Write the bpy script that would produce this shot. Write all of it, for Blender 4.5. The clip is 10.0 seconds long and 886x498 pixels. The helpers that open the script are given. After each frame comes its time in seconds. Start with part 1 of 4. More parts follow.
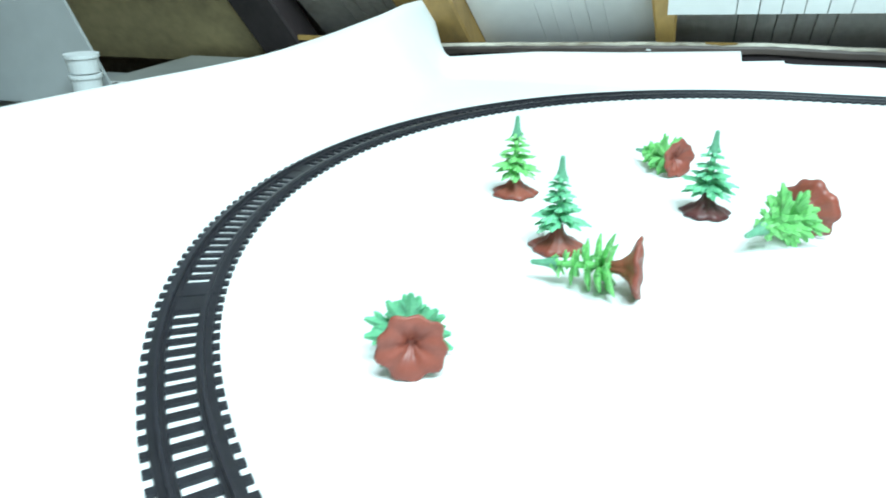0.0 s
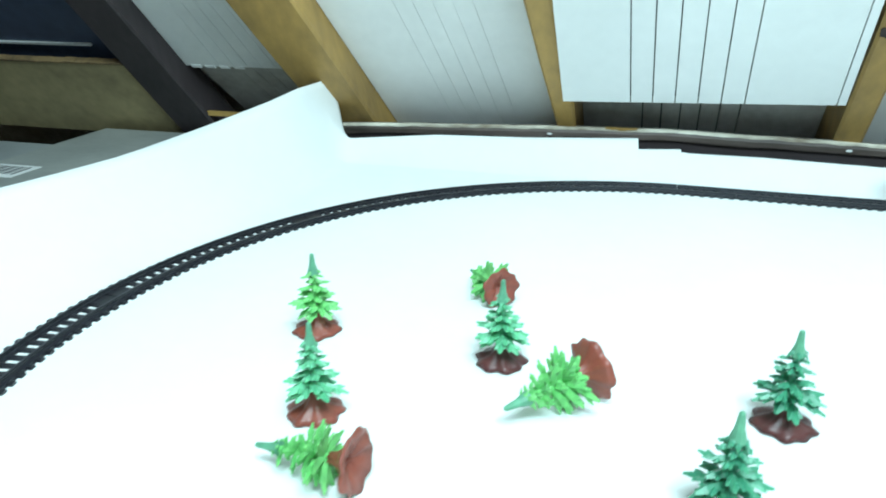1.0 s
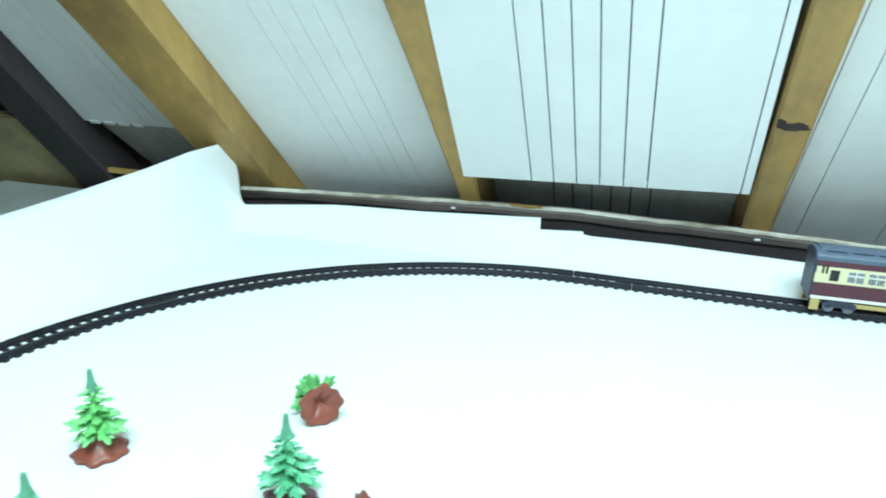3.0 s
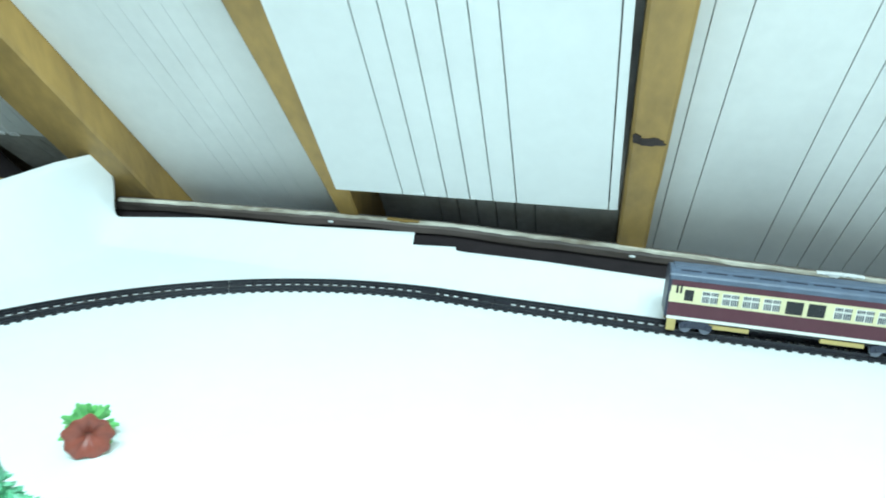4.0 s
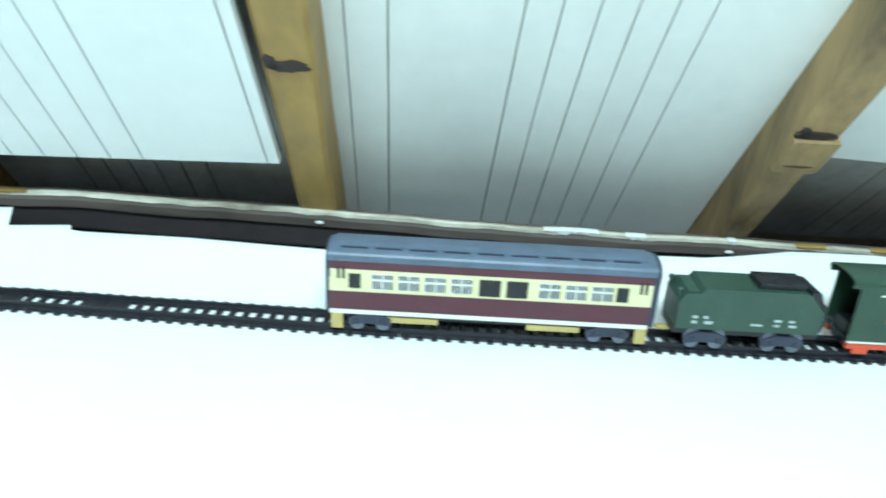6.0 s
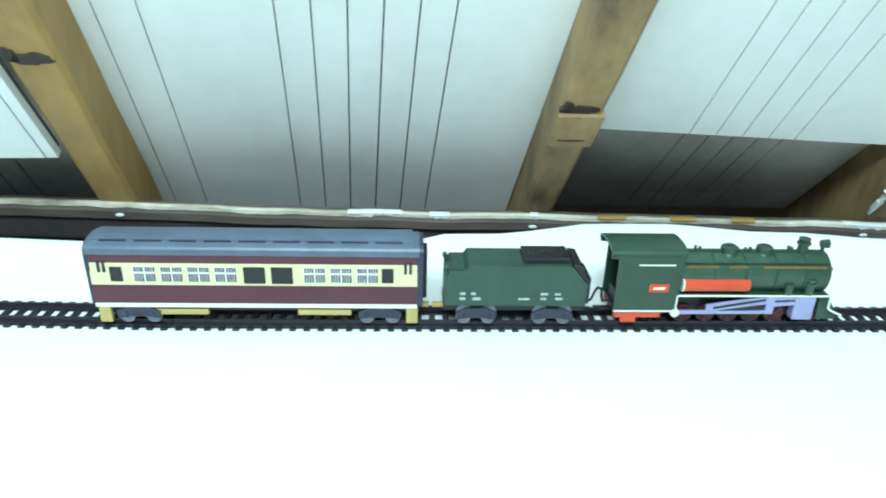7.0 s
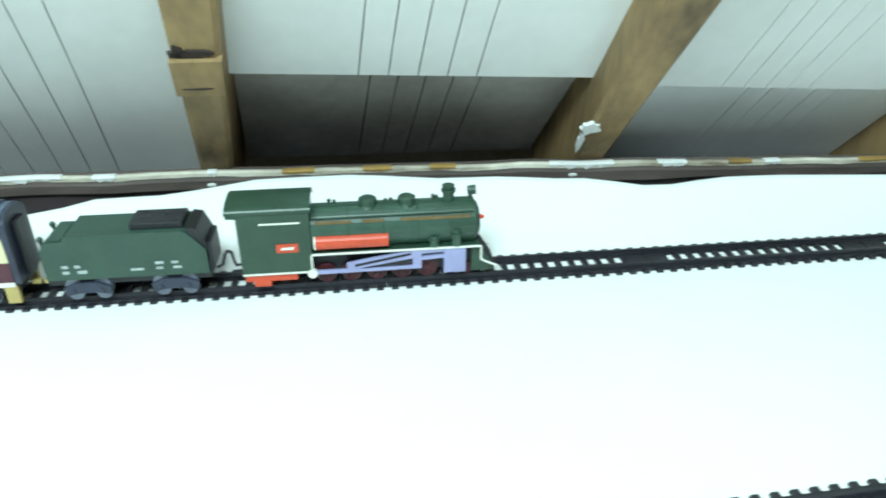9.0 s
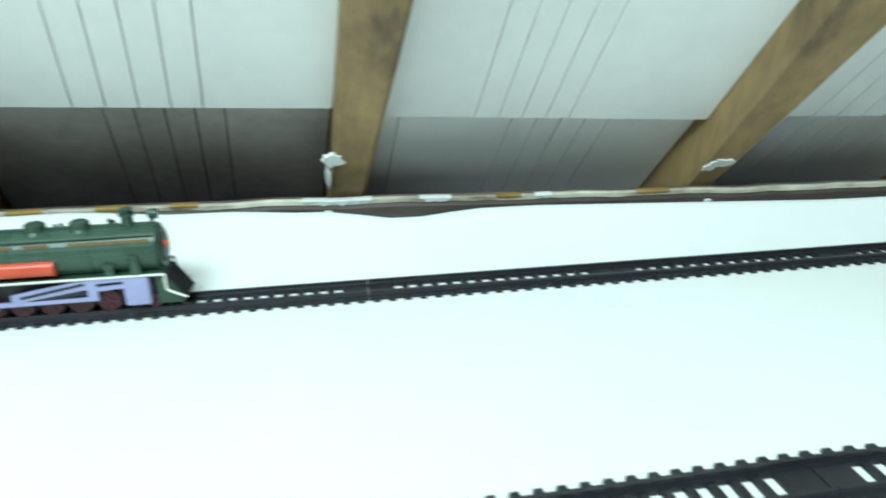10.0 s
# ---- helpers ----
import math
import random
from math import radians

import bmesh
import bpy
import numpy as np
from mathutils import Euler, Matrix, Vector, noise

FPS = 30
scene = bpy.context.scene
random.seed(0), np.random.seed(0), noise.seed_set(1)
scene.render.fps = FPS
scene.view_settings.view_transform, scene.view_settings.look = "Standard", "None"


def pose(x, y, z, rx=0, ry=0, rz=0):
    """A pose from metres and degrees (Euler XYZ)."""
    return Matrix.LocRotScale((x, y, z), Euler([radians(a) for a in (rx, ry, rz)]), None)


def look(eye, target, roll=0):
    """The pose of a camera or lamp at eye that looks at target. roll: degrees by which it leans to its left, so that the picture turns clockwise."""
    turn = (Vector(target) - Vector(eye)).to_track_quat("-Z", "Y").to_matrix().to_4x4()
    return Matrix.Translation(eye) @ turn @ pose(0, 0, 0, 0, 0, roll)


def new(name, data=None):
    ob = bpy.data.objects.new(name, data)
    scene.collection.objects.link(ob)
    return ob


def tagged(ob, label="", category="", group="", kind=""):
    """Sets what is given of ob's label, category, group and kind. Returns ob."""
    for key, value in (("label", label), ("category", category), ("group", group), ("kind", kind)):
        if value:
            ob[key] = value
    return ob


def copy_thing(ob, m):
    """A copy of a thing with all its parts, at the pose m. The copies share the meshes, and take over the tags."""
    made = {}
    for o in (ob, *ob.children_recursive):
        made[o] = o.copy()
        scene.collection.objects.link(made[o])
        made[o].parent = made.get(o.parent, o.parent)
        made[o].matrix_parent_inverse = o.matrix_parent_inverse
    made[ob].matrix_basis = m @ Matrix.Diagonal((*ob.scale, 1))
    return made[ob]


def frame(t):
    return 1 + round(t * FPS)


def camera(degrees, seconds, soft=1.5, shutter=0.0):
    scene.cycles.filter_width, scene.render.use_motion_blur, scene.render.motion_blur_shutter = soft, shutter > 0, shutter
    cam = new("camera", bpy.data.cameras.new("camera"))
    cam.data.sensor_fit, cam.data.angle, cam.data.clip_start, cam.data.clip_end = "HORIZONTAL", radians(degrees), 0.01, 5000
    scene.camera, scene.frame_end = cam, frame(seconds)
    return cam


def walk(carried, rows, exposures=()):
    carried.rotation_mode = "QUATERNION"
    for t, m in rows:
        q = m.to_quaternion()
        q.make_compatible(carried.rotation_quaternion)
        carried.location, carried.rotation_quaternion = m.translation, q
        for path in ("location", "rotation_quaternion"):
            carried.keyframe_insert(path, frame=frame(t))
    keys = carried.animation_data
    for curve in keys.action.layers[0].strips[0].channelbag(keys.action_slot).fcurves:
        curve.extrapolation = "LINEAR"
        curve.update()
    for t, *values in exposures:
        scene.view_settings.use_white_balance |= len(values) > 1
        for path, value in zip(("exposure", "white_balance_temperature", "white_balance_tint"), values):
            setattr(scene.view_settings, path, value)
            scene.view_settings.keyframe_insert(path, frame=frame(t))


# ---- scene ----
cam = camera(64.6, 10.0, soft=1.8, shutter=0.3)
PATH = [
    (0, (-0.342, -0.942, 0.156), (-0.783, 0.828, -0.664), -0.1),
    (0.5, (-0.283, -0.917, 0.184), (-0.765, 0.852, -0.615), -2.2),
    (1, (-0.227, -0.864, 0.212), (-0.701, 0.928, -0.541), -0.1),
    (1.5, (-0.211, -0.833, 0.215), (-0.734, 0.961, -0.5), 1.2),
    (2, (-0.212, -0.816, 0.22), (-0.765, 0.976, -0.474), 1.4),
    (2.5, (-0.186, -0.8, 0.231), (-0.682, 1.025, -0.421), 2.5),
    (2.7, (-0.172, -0.795, 0.235), (-0.65, 1.034, -0.419), 2.4),
    (3.8, (-0.054, -0.746, 0.245), (-0.452, 1.104, -0.401), 1.6),
    (4, (-0.036, -0.733, 0.245), (-0.457, 1.117, -0.389), 2.6),
    (4.5, (-0.004, -0.646, 0.251), (-0.292, 1.197, -0.471), 2.3),
    (5, (0.03, -0.581, 0.226), (-0.13, 1.265, -0.526), 2.6),
    (5.5, (0.039, -0.542, 0.225), (-0.082, 1.292, -0.565), 2.4),
    (6, (0.095, -0.543, 0.218), (0.083, 1.299, -0.561), 3.2),
    (6.2, (0.129, -0.539, 0.212), (0.149, 1.306, -0.558), 3.8),
    (7.3, (0.235, -0.544, 0.233), (0.332, 1.26, -0.625), 0.9),
    (7.5, (0.247, -0.537, 0.236), (0.359, 1.259, -0.636), 0.8),
    (8, (0.29, -0.544, 0.233), (0.36, 1.239, -0.671), -0.6),
    (8.5, (0.346, -0.548, 0.236), (0.414, 1.221, -0.695), -1.2),
    (9, (0.411, -0.519, 0.218), (0.603, 1.225, -0.742), 0.2),
    (9.5, (0.494, -0.526, 0.226), (0.584, 1.24, -0.708), -1.8),
    (10, (0.573, -0.527, 0.165), (0.816, 1.332, -0.532), -0.9),
]
walk(cam, [(t, look(e, g, r)) for t, e, g, r in PATH],
     exposures=[(0, -0.10, 6500, 10), (0.5, -0.24, 6400, 8), (1.2, -0.38, 6300, 6), (2.5, -0.37, 6300, 5), (4.5, -0.33, 6300, 5), (6, -0.26, 6320, 5), (7.5, -0.18, 6450, 4), (10, -0.28, 6750, 5)])


# ---- world, skylight, unseen south fill lamp and exposure ----
world = bpy.data.worlds.new("attic_sky")
scene.world = world
world.use_nodes = True
wn = world.node_tree.nodes
sky = wn.new("ShaderNodeTexSky")
sky.sky_type = "NISHITA"
sky.sun_disc = False
sky.sun_elevation, sky.sun_rotation = radians(42), radians(250)
wn["Background"].inputs["Strength"].default_value = 0.12
world.node_tree.links.new(sky.outputs[0], wn["Background"].inputs["Color"])


def area_lamp(name, m, sx, sy, watts, colour):
    lamp = bpy.data.lights.new(name, "AREA")
    lamp.shape, lamp.size, lamp.size_y = "RECTANGLE", sx, sy
    lamp.energy, lamp.color = watts, colour
    ob = new(name, lamp)
    ob.matrix_world = m
    return ob


area_lamp("skylight_light", look((0.08, -1.28, 1.425), (0.08, -1.27, 0.0)), 1.0, 0.6, 64, (0.72, 0.972, 1.04))
# Unseen weak fill lamp, added to brighten the panels from the front.
area_lamp("window_light_south", look((0.35, -2.32, 0.95), (0.5, -0.3, 0.0)), 1.5, 0.8, 2.5, (0.72, 0.972, 1.08))


# ---- materials ----
def material(name, colour, rough=0.5, metal=0.0, var=0.12, scale=40.0, bump=0.0, bump_scale=None, spec=0.5, sss=0.0,
             grain=None, vary=0.0, second=None):
    """Principled surface with broad and fine colour variation and a fine relief. grain: stretch of the pattern (x, y, z)."""
    mat = bpy.data.materials.new(name)
    mat.use_nodes = True
    nt = mat.node_tree
    n, ln = nt.nodes, nt.links
    b = n["Principled BSDF"]
    b.inputs["Roughness"].default_value = rough
    b.inputs["Metallic"].default_value = metal
    b.inputs["Specular IOR Level"].default_value = spec
    if sss:
        b.inputs["Subsurface Weight"].default_value = sss
        b.inputs["Subsurface Radius"].default_value = (0.004, 0.006, 0.003)
        b.inputs["Subsurface Scale"].default_value = 0.5
    tc = n.new("ShaderNodeTexCoord")
    mp = n.new("ShaderNodeMapping")
    mp.inputs["Scale"].default_value = grain or (1, 1, 1)
    ln.new(tc.outputs["Object"], mp.inputs["Vector"])
    n1 = n.new("ShaderNodeTexNoise")
    n1.inputs["Scale"].default_value, n1.inputs["Detail"].default_value = scale, 4
    n2 = n.new("ShaderNodeTexNoise")
    n2.inputs["Scale"].default_value, n2.inputs["Detail"].default_value = scale * 7.3, 3
    for t in (n1, n2):
        ln.new(mp.outputs[0], t.inputs["Vector"])
    mix = n.new("ShaderNodeMath")
    mix.operation = "MULTIPLY_ADD"
    ln.new(n2.outputs["Fac"], mix.inputs[0])
    mix.inputs[1].default_value = 0.4
    ln.new(n1.outputs["Fac"], mix.inputs[2])
    ramp = n.new("ShaderNodeValToRGB")
    lo = second or tuple(c * (1 - var) for c in colour)
    hi = tuple(min(1, c * (1 + var)) for c in colour)
    ramp.color_ramp.elements[0].position, ramp.color_ramp.elements[0].color = 0.45, (*lo, 1)
    ramp.color_ramp.elements[1].position, ramp.color_ramp.elements[1].color = 0.95, (*hi, 1)
    ln.new(mix.outputs[0], ramp.inputs["Fac"])
    out = ramp.outputs["Color"]
    if vary:
        info = n.new("ShaderNodeObjectInfo")
        hsv = n.new("ShaderNodeHueSaturation")
        mr = n.new("ShaderNodeMapRange")
        mr.inputs["To Min"].default_value, mr.inputs["To Max"].default_value = 1 - vary, 1 + vary
        ln.new(info.outputs["Random"], mr.inputs["Value"])
        ln.new(mr.outputs[0], hsv.inputs["Value"])
        ln.new(out, hsv.inputs["Color"])
        out = hsv.outputs["Color"]
    ln.new(out, b.inputs["Base Color"])
    if bump:
        bp = n.new("ShaderNodeBump")
        bp.inputs["Strength"].default_value = bump
        bp.inputs["Distance"].default_value = 0.001
        ln.new(mix.outputs[0], bp.inputs["Height"])
        ln.new(bp.outputs[0], b.inputs["Normal"])
    return mat


M_PAPER = material("white_paper", (0.82, 0.83, 0.82), 0.75, var=0.02, scale=9, bump=0.08, spec=0.25)
M_TABLE = material("grey_laminate", (0.30, 0.31, 0.29), 0.5, var=0.15, scale=12, bump=0.1)
M_TRACK = material("black_track_plastic", (0.017, 0.017, 0.022), 0.42, var=0.25, scale=120, bump=0.1, vary=0.15)
M_RAIL = material("dark_rail_plastic", (0.022, 0.022, 0.028), 0.3, var=0.2, scale=200)
M_RAFTER = material("ochre_painted_rafter", (0.37, 0.225, 0.065), 0.45, var=0.3, scale=14, grain=(1, 1, 0.25), bump=0.35, second=(0.22, 0.135, 0.045))
# Rafter colour darkened to stand for the unlit attic end.
M_RAFTER_DARK = material("unlit_dark_rafter", (0.045, 0.034, 0.036), 0.6, var=0.35, scale=18, grain=(1, 1, 0.2), bump=0.4)
M_RAFTER_OLD = material("weathered_rafter", (0.29, 0.19, 0.085), 0.55, var=0.4, scale=20, grain=(1, 1, 0.25), bump=0.5, second=(0.12, 0.078, 0.04))
M_KNOT = material("dark_knot", (0.03, 0.018, 0.016), 0.6, var=0.4, scale=200)
M_WHITE = material("whitewashed_board", (0.80, 0.80, 0.78), 0.5, var=0.06, scale=11, bump=0.12, spec=0.35)
M_WHITE_B = material("clean_white_board", (0.80, 0.81, 0.80), 0.42, var=0.04, scale=11, bump=0.08, spec=0.4)
# White board greyed so the recessed strips carry their shade in the colour.
M_GREYED = material("shade_greyed_board", (0.55, 0.53, 0.50), 0.65, var=0.14, scale=16, bump=0.15, second=(0.40, 0.37, 0.34))
M_GROOVE = material("dark_groove", (0.10, 0.10, 0.085), 0.9, var=0.3, scale=60)
M_BATTEN = material("worn_varnished_batten", (0.12, 0.095, 0.085), 0.40, var=0.5, scale=26, grain=(0.18, 1, 1), bump=0.6, second=(0.05, 0.038, 0.032))
# Pale, glossy colour carries the highlight on the batten's edge.
M_LIP = material("pale_highlight_edge", (0.70, 0.66, 0.56), 0.22, var=0.3, scale=30, grain=(0.3, 1, 1), bump=0.6, second=(0.13, 0.085, 0.045))
M_LOWBOARD = material("shade_dark_board", (0.034, 0.024, 0.026), 0.7, var=0.4, scale=20, grain=(0.3, 1, 1), bump=0.4)
M_PAINT = material("flaking_white_paint", (0.78, 0.78, 0.76), 0.5, var=0.1, scale=150, bump=0.3)
M_PLANK = material("tan_fibreboard", (0.44, 0.35, 0.18), 0.65, var=0.2, scale=10, bump=0.2, second=(0.26, 0.205, 0.11))
M_SLATE = material("dark_blue_sheet", (0.065, 0.083, 0.14), 0.5, var=0.3, scale=9)
M_GREY = material("grey_card", (0.33, 0.35, 0.35), 0.6, var=0.12, scale=7, bump=0.1)
M_WALL = material("attic_timber_lining", (0.24, 0.19, 0.13), 0.8, var=0.15, scale=5, bump=0.3)
M_FLOOR = material("attic_boards", (0.22, 0.15, 0.09), 0.6, var=0.3, scale=6, grain=(1, 6, 1), bump=0.3)
M_CUP = material("white_plastic", (0.75, 0.78, 0.78), 0.35, var=0.05, scale=40)
M_CLOTH = material("pale_blue_cloth", (0.45, 0.62, 0.72), 0.9, var=0.2, scale=60, bump=0.5)
M_LOCO = material("dark_green_plastic", (0.026, 0.062, 0.039), 0.36, var=0.16, scale=70, bump=0.1)
M_LOCO2 = material("worn_green_plastic", (0.036, 0.080, 0.055), 0.34, var=0.2, scale=90)
M_TENDER = material("tender_green_plastic", (0.032, 0.070, 0.050), 0.42, var=0.15, scale=60, bump=0.1)
M_GOLD = material("dull_gold_stripe", (0.17, 0.11, 0.04), 0.45, var=0.3, scale=180)
M_RED = material("orange_red_plastic", (0.62, 0.075, 0.03), 0.35, var=0.12, scale=80)
M_WHEEL = material("maroon_wheel_plastic", (0.065, 0.009, 0.014), 0.4, var=0.2, scale=90)
M_LILAC = material("lilac_grey_plastic", (0.33, 0.33, 0.55), 0.42, var=0.1, scale=90)
M_LETTER = material("faded_pale_lettering", (0.40, 0.45, 0.44), 0.5, var=0.35, scale=400)
M_IVORY = material("white_trim", (0.78, 0.77, 0.70), 0.45, var=0.06, scale=90)
M_BLACK = material("black_plastic", (0.014, 0.014, 0.018), 0.45, var=0.3, scale=90, bump=0.15)
M_COAL = material("moulded_coal", (0.02, 0.018, 0.022), 0.5, var=0.4, scale=300, bump=0.9)
M_BOGIE = material("blue_black_plastic", (0.03, 0.035, 0.06), 0.45, var=0.25, scale=120)
M_CHROME = material("bright_wheel_rim", (0.20, 0.22, 0.27), 0.35, metal=0.4, var=0.2, scale=100)
M_ROOF = material("blue_grey_roof", (0.095, 0.125, 0.18), 0.4, var=0.15, scale=60, bump=0.1)
M_ROOFDARK = material("dark_vent_slot", (0.02, 0.025, 0.045), 0.5, var=0.2, scale=60)
M_MAROON = material("maroon_band", (0.09, 0.022, 0.035), 0.4, var=0.12, scale=60)
M_CREAM = material("cream_band", (0.72, 0.66, 0.40), 0.45, var=0.06, scale=60)
M_YELLOW = material("straw_plastic", (0.50, 0.38, 0.14), 0.45, var=0.12, scale=60)
M_TINT = material("dark_window_pane", (0.012, 0.012, 0.014), 0.2, var=0.2, scale=60)
M_TREE = {
    "spring": material("spring_green_plastic", (0.22, 0.60, 0.19), 0.40, var=0.18, scale=160, sss=0.2, second=(0.11, 0.42, 0.12)),
    "mint": material("mint_green_plastic", (0.16, 0.50, 0.27), 0.40, var=0.18, scale=160, sss=0.2, second=(0.075, 0.34, 0.17)),
    "deep": material("deep_green_plastic", (0.065, 0.29, 0.16), 0.40, var=0.18, scale=160, sss=0.15, second=(0.04, 0.21, 0.12)),
}
M_TIP = material("dusty_tree_tip", (0.11, 0.32, 0.19), 0.5, var=0.2, scale=200)
M_MOUND = {
    "rust": material("rust_brown_plastic", (0.26, 0.065, 0.042), 0.4, var=0.2, scale=130, bump=0.25),
    "umber": material("umber_brown_plastic", (0.10, 0.030, 0.028), 0.4, var=0.25, scale=130, bump=0.25),
}


# ---- mesh helpers ----
def part(name, bm, mat, parent=None, label="", smooth=False):
    bmesh.ops.recalc_face_normals(bm, faces=bm.faces)
    me = bpy.data.meshes.new(name)
    bm.to_mesh(me)
    bm.free()
    if smooth:
        for p in me.polygons:
            p.use_smooth = True
    me.materials.append(mat)
    ob = new(name, me)
    if parent:
        ob.parent = parent
    if label:
        ob["label"] = label
    return ob


def holder(name, m=None):
    ob = new(name)
    ob.empty_display_size = 0.02
    if m is not None:
        ob.matrix_world = m
    return ob


def box(bm, x0, x1, y0, y1, z0, z1, bevel=0.0):
    r = bmesh.ops.create_cube(bm, size=1.0, matrix=Matrix.Translation(((x0 + x1) / 2, (y0 + y1) / 2, (z0 + z1) / 2)) @ Matrix.Diagonal((x1 - x0, y1 - y0, z1 - z0, 1)))
    if bevel:
        vs = set(r["verts"])
        bmesh.ops.bevel(bm, geom=[e for e in bm.edges if e.verts[0] in vs and e.verts[1] in vs], offset=bevel, segments=2, affect="EDGES", profile=0.5)
    return bm


def cyl(bm, a, b, r0, r1=None, n=16):
    a, b = Vector(a), Vector(b)
    d = b - a
    m = Matrix.Translation((a + b) / 2) @ d.to_track_quat("Z", "Y").to_matrix().to_4x4()
    bmesh.ops.create_cone(bm, cap_ends=True, segments=n, radius1=r0, radius2=r0 if r1 is None else r1, depth=d.length, matrix=m)
    return bm


def ball(bm, c, r, sx=1, sy=1, sz=1, n=14):
    bmesh.ops.create_uvsphere(bm, u_segments=n, v_segments=n // 2 + 1, radius=r, matrix=Matrix.Translation(c) @ Matrix.Diagonal((sx, sy, sz, 1)))
    return bm


def prism(bm, pts, y0, y1, axis="y"):
    """A closed outline of (x, z) drawn out from y0 to y1; axis "x": an outline of (y, z) drawn out along x."""
    put = (lambda p, w: (p[0], w, p[1])) if axis == "y" else (lambda p, w: (w, p[0], p[1]))
    a = [bm.verts.new(put(p, y0)) for p in pts]
    b = [bm.verts.new(put(p, y1)) for p in pts]
    bm.faces.new(a)
    bm.faces.new(list(reversed(b)))
    for i in range(len(pts)):
        j = (i + 1) % len(pts)
        bm.faces.new((a[j], a[i], b[i], b[j]))
    return bm


def hexa(bm, p):
    """A block from eight corners: four below, four above, each ring in order."""
    v = [bm.verts.new(q) for q in p]
    for f in ((3, 2, 1, 0), (4, 5, 6, 7), (0, 1, 5, 4), (1, 2, 6, 5), (2, 3, 7, 6), (3, 0, 4, 7)):
        bm.faces.new([v[i] for i in f])
    return bm


def smooth(a, b, x):
    u = min(1, max(0, (x - a) / (b - a)))
    return u * u * (3 - 2 * u)


def chain(x, *pts):
    """Piecewise line through (x, value) pairs."""
    if x <= pts[0][0]:
        return pts[0][1]
    for (a, u), (b, v) in zip(pts, pts[1:]):
        if x <= b:
            return u + (v - u) * (x - a) / (b - a)
    return pts[-1][1]


# ---- table top covered with white paper ----
def paper_rim(x):
    """Height of the paper's torn, wavy back rim, which leans on the batten."""
    if x < -0.2135:
        return chain(x, (-0.545, 0.019), (-0.43, 0.028), (-0.335, 0.030), (-0.2135, 0.035))
    return chain(x, (-0.2125, 0.0255), (-0.169, 0.0275), (-0.168, 0.0245), (-0.085, 0.0245), (0.015, 0.0225), (0.11, 0.0205), (0.176, 0.0212), (0.232, 0.0275), (0.236, 0.0295),
                 (0.27, 0.0292), (0.30, 0.0315), (0.337, 0.0355), (0.40, 0.036), (0.456, 0.0325), (0.50, 0.0322), (0.537, 0.030), (0.566, 0.0295), (0.585, 0.0255), (0.61, 0.0245), (0.65, 0.0275), (0.69, 0.0275), (0.9, 0.022), (1.6, 0.02))


def left_edge(y):
    """Where the rolled-up left edge runs, how high it stands and where the roll begins."""
    xe = chain(y, (-1.9, -0.98), (-0.9, -0.765), (-0.60, -0.702), (-0.52, -0.682), (-0.45, -0.660), (-0.38, -0.645), (-0.26, -0.629), (-0.18, -0.602), (-0.07, -0.576))
    h = chain(y, (-1.9, 0.05), (-0.6, 0.060), (-0.36, 0.059), (-0.26, 0.063), (-0.18, 0.074), (-0.13, 0.081), (-0.07, 0.084))
    xs = chain(y, (-1.9, -0.80), (-0.9, -0.62), (-0.66, -0.578), (-0.536, -0.576), (-0.45, -0.568), (-0.40, -0.556), (-0.30, -0.528), (-0.20, -0.525), (-0.10, -0.540), (-0.07, -0.543))
    return xe, h, xs


FULL = 0.040


def rise(y):
    return FULL * max(0.0, (y + 0.140) / 0.062) ** 1.5


cols = [-0.53 - 0.01 * k for k in range(14, 0, -1)]
xs = cols + [-0.53 + 0.016 * i for i in range(20)] + [-0.2142, -0.2136, -0.2124, -0.205, -0.19, -0.1692, -0.1682, -0.16] + [-0.145 + 0.02 * i for i in range(75)] + [1.45, 1.6]
ny = 64
bm = bmesh.new()
grid = []
for x in xs:
    top = paper_rim(x) if x > -0.545 else 0.019
    yb = -0.140 + 0.062 * (top / FULL) ** (1 / 1.5)
    if x < -0.53:
        yb += (-0.070 - yb) * smooth(0, 1, (-0.53 - x) / 0.14 * 1.2)
    col = []
    for j in range(ny + 1):
        u = j / ny
        y = -1.9 + 1.76 * (1 - (1 - u / 0.72) ** 1.7) if u < 0.72 else -0.14 + (yb + 0.14) * (u - 0.72) / 0.28
        xe, h, start = left_edge(y)
        if x < -0.53:
            t = (-0.53 - x) / 0.14
            px = start + (xe - start) * t
            zl = h * t ** 1.55
        else:
            px, zl = (x if x > -0.25 else start + (x + 0.53) * (-0.25 - start) / 0.28), 0.0
        zb = min(rise(y), top) * (1 - min(1, zl / 0.06))
        col.append(bm.verts.new((px, y, zl + zb + 0.0015)))
    grid.append(col)
for a, b in zip(grid, grid[1:]):
    for j in range(ny):
        bm.faces.new((a[j], b[j], b[j + 1], a[j + 1]))
paper = part("paper_sheet", bm, M_PAPER, smooth=True)
sol = paper.modifiers.new("thickness", "SOLIDIFY")
sol.thickness, sol.offset = 0.0005, -1
tagged(paper, "large white paper sheet on the table with curled-up edges", "paper sheet")

table = holder("table", pose(0, 0, 0))
part("tabletop", box(bmesh.new(), -0.93, 1.62, -1.9, -0.045, -0.03, 0.0005), M_TABLE, table)
for lx in (-0.86, 1.55):
    for ly in (-1.82, -0.12):
        part("leg", box(bmesh.new(), lx - 0.03, lx + 0.03, ly - 0.03, ly + 0.03, -0.75, -0.0305, 0.004), M_TABLE, table)
tagged(table, "grey-topped table mostly hidden under white paper", "table")

# ---- attic shell ----
SLOPE = 0.65
BACK = Vector((0, 1, SLOPE)).normalized()


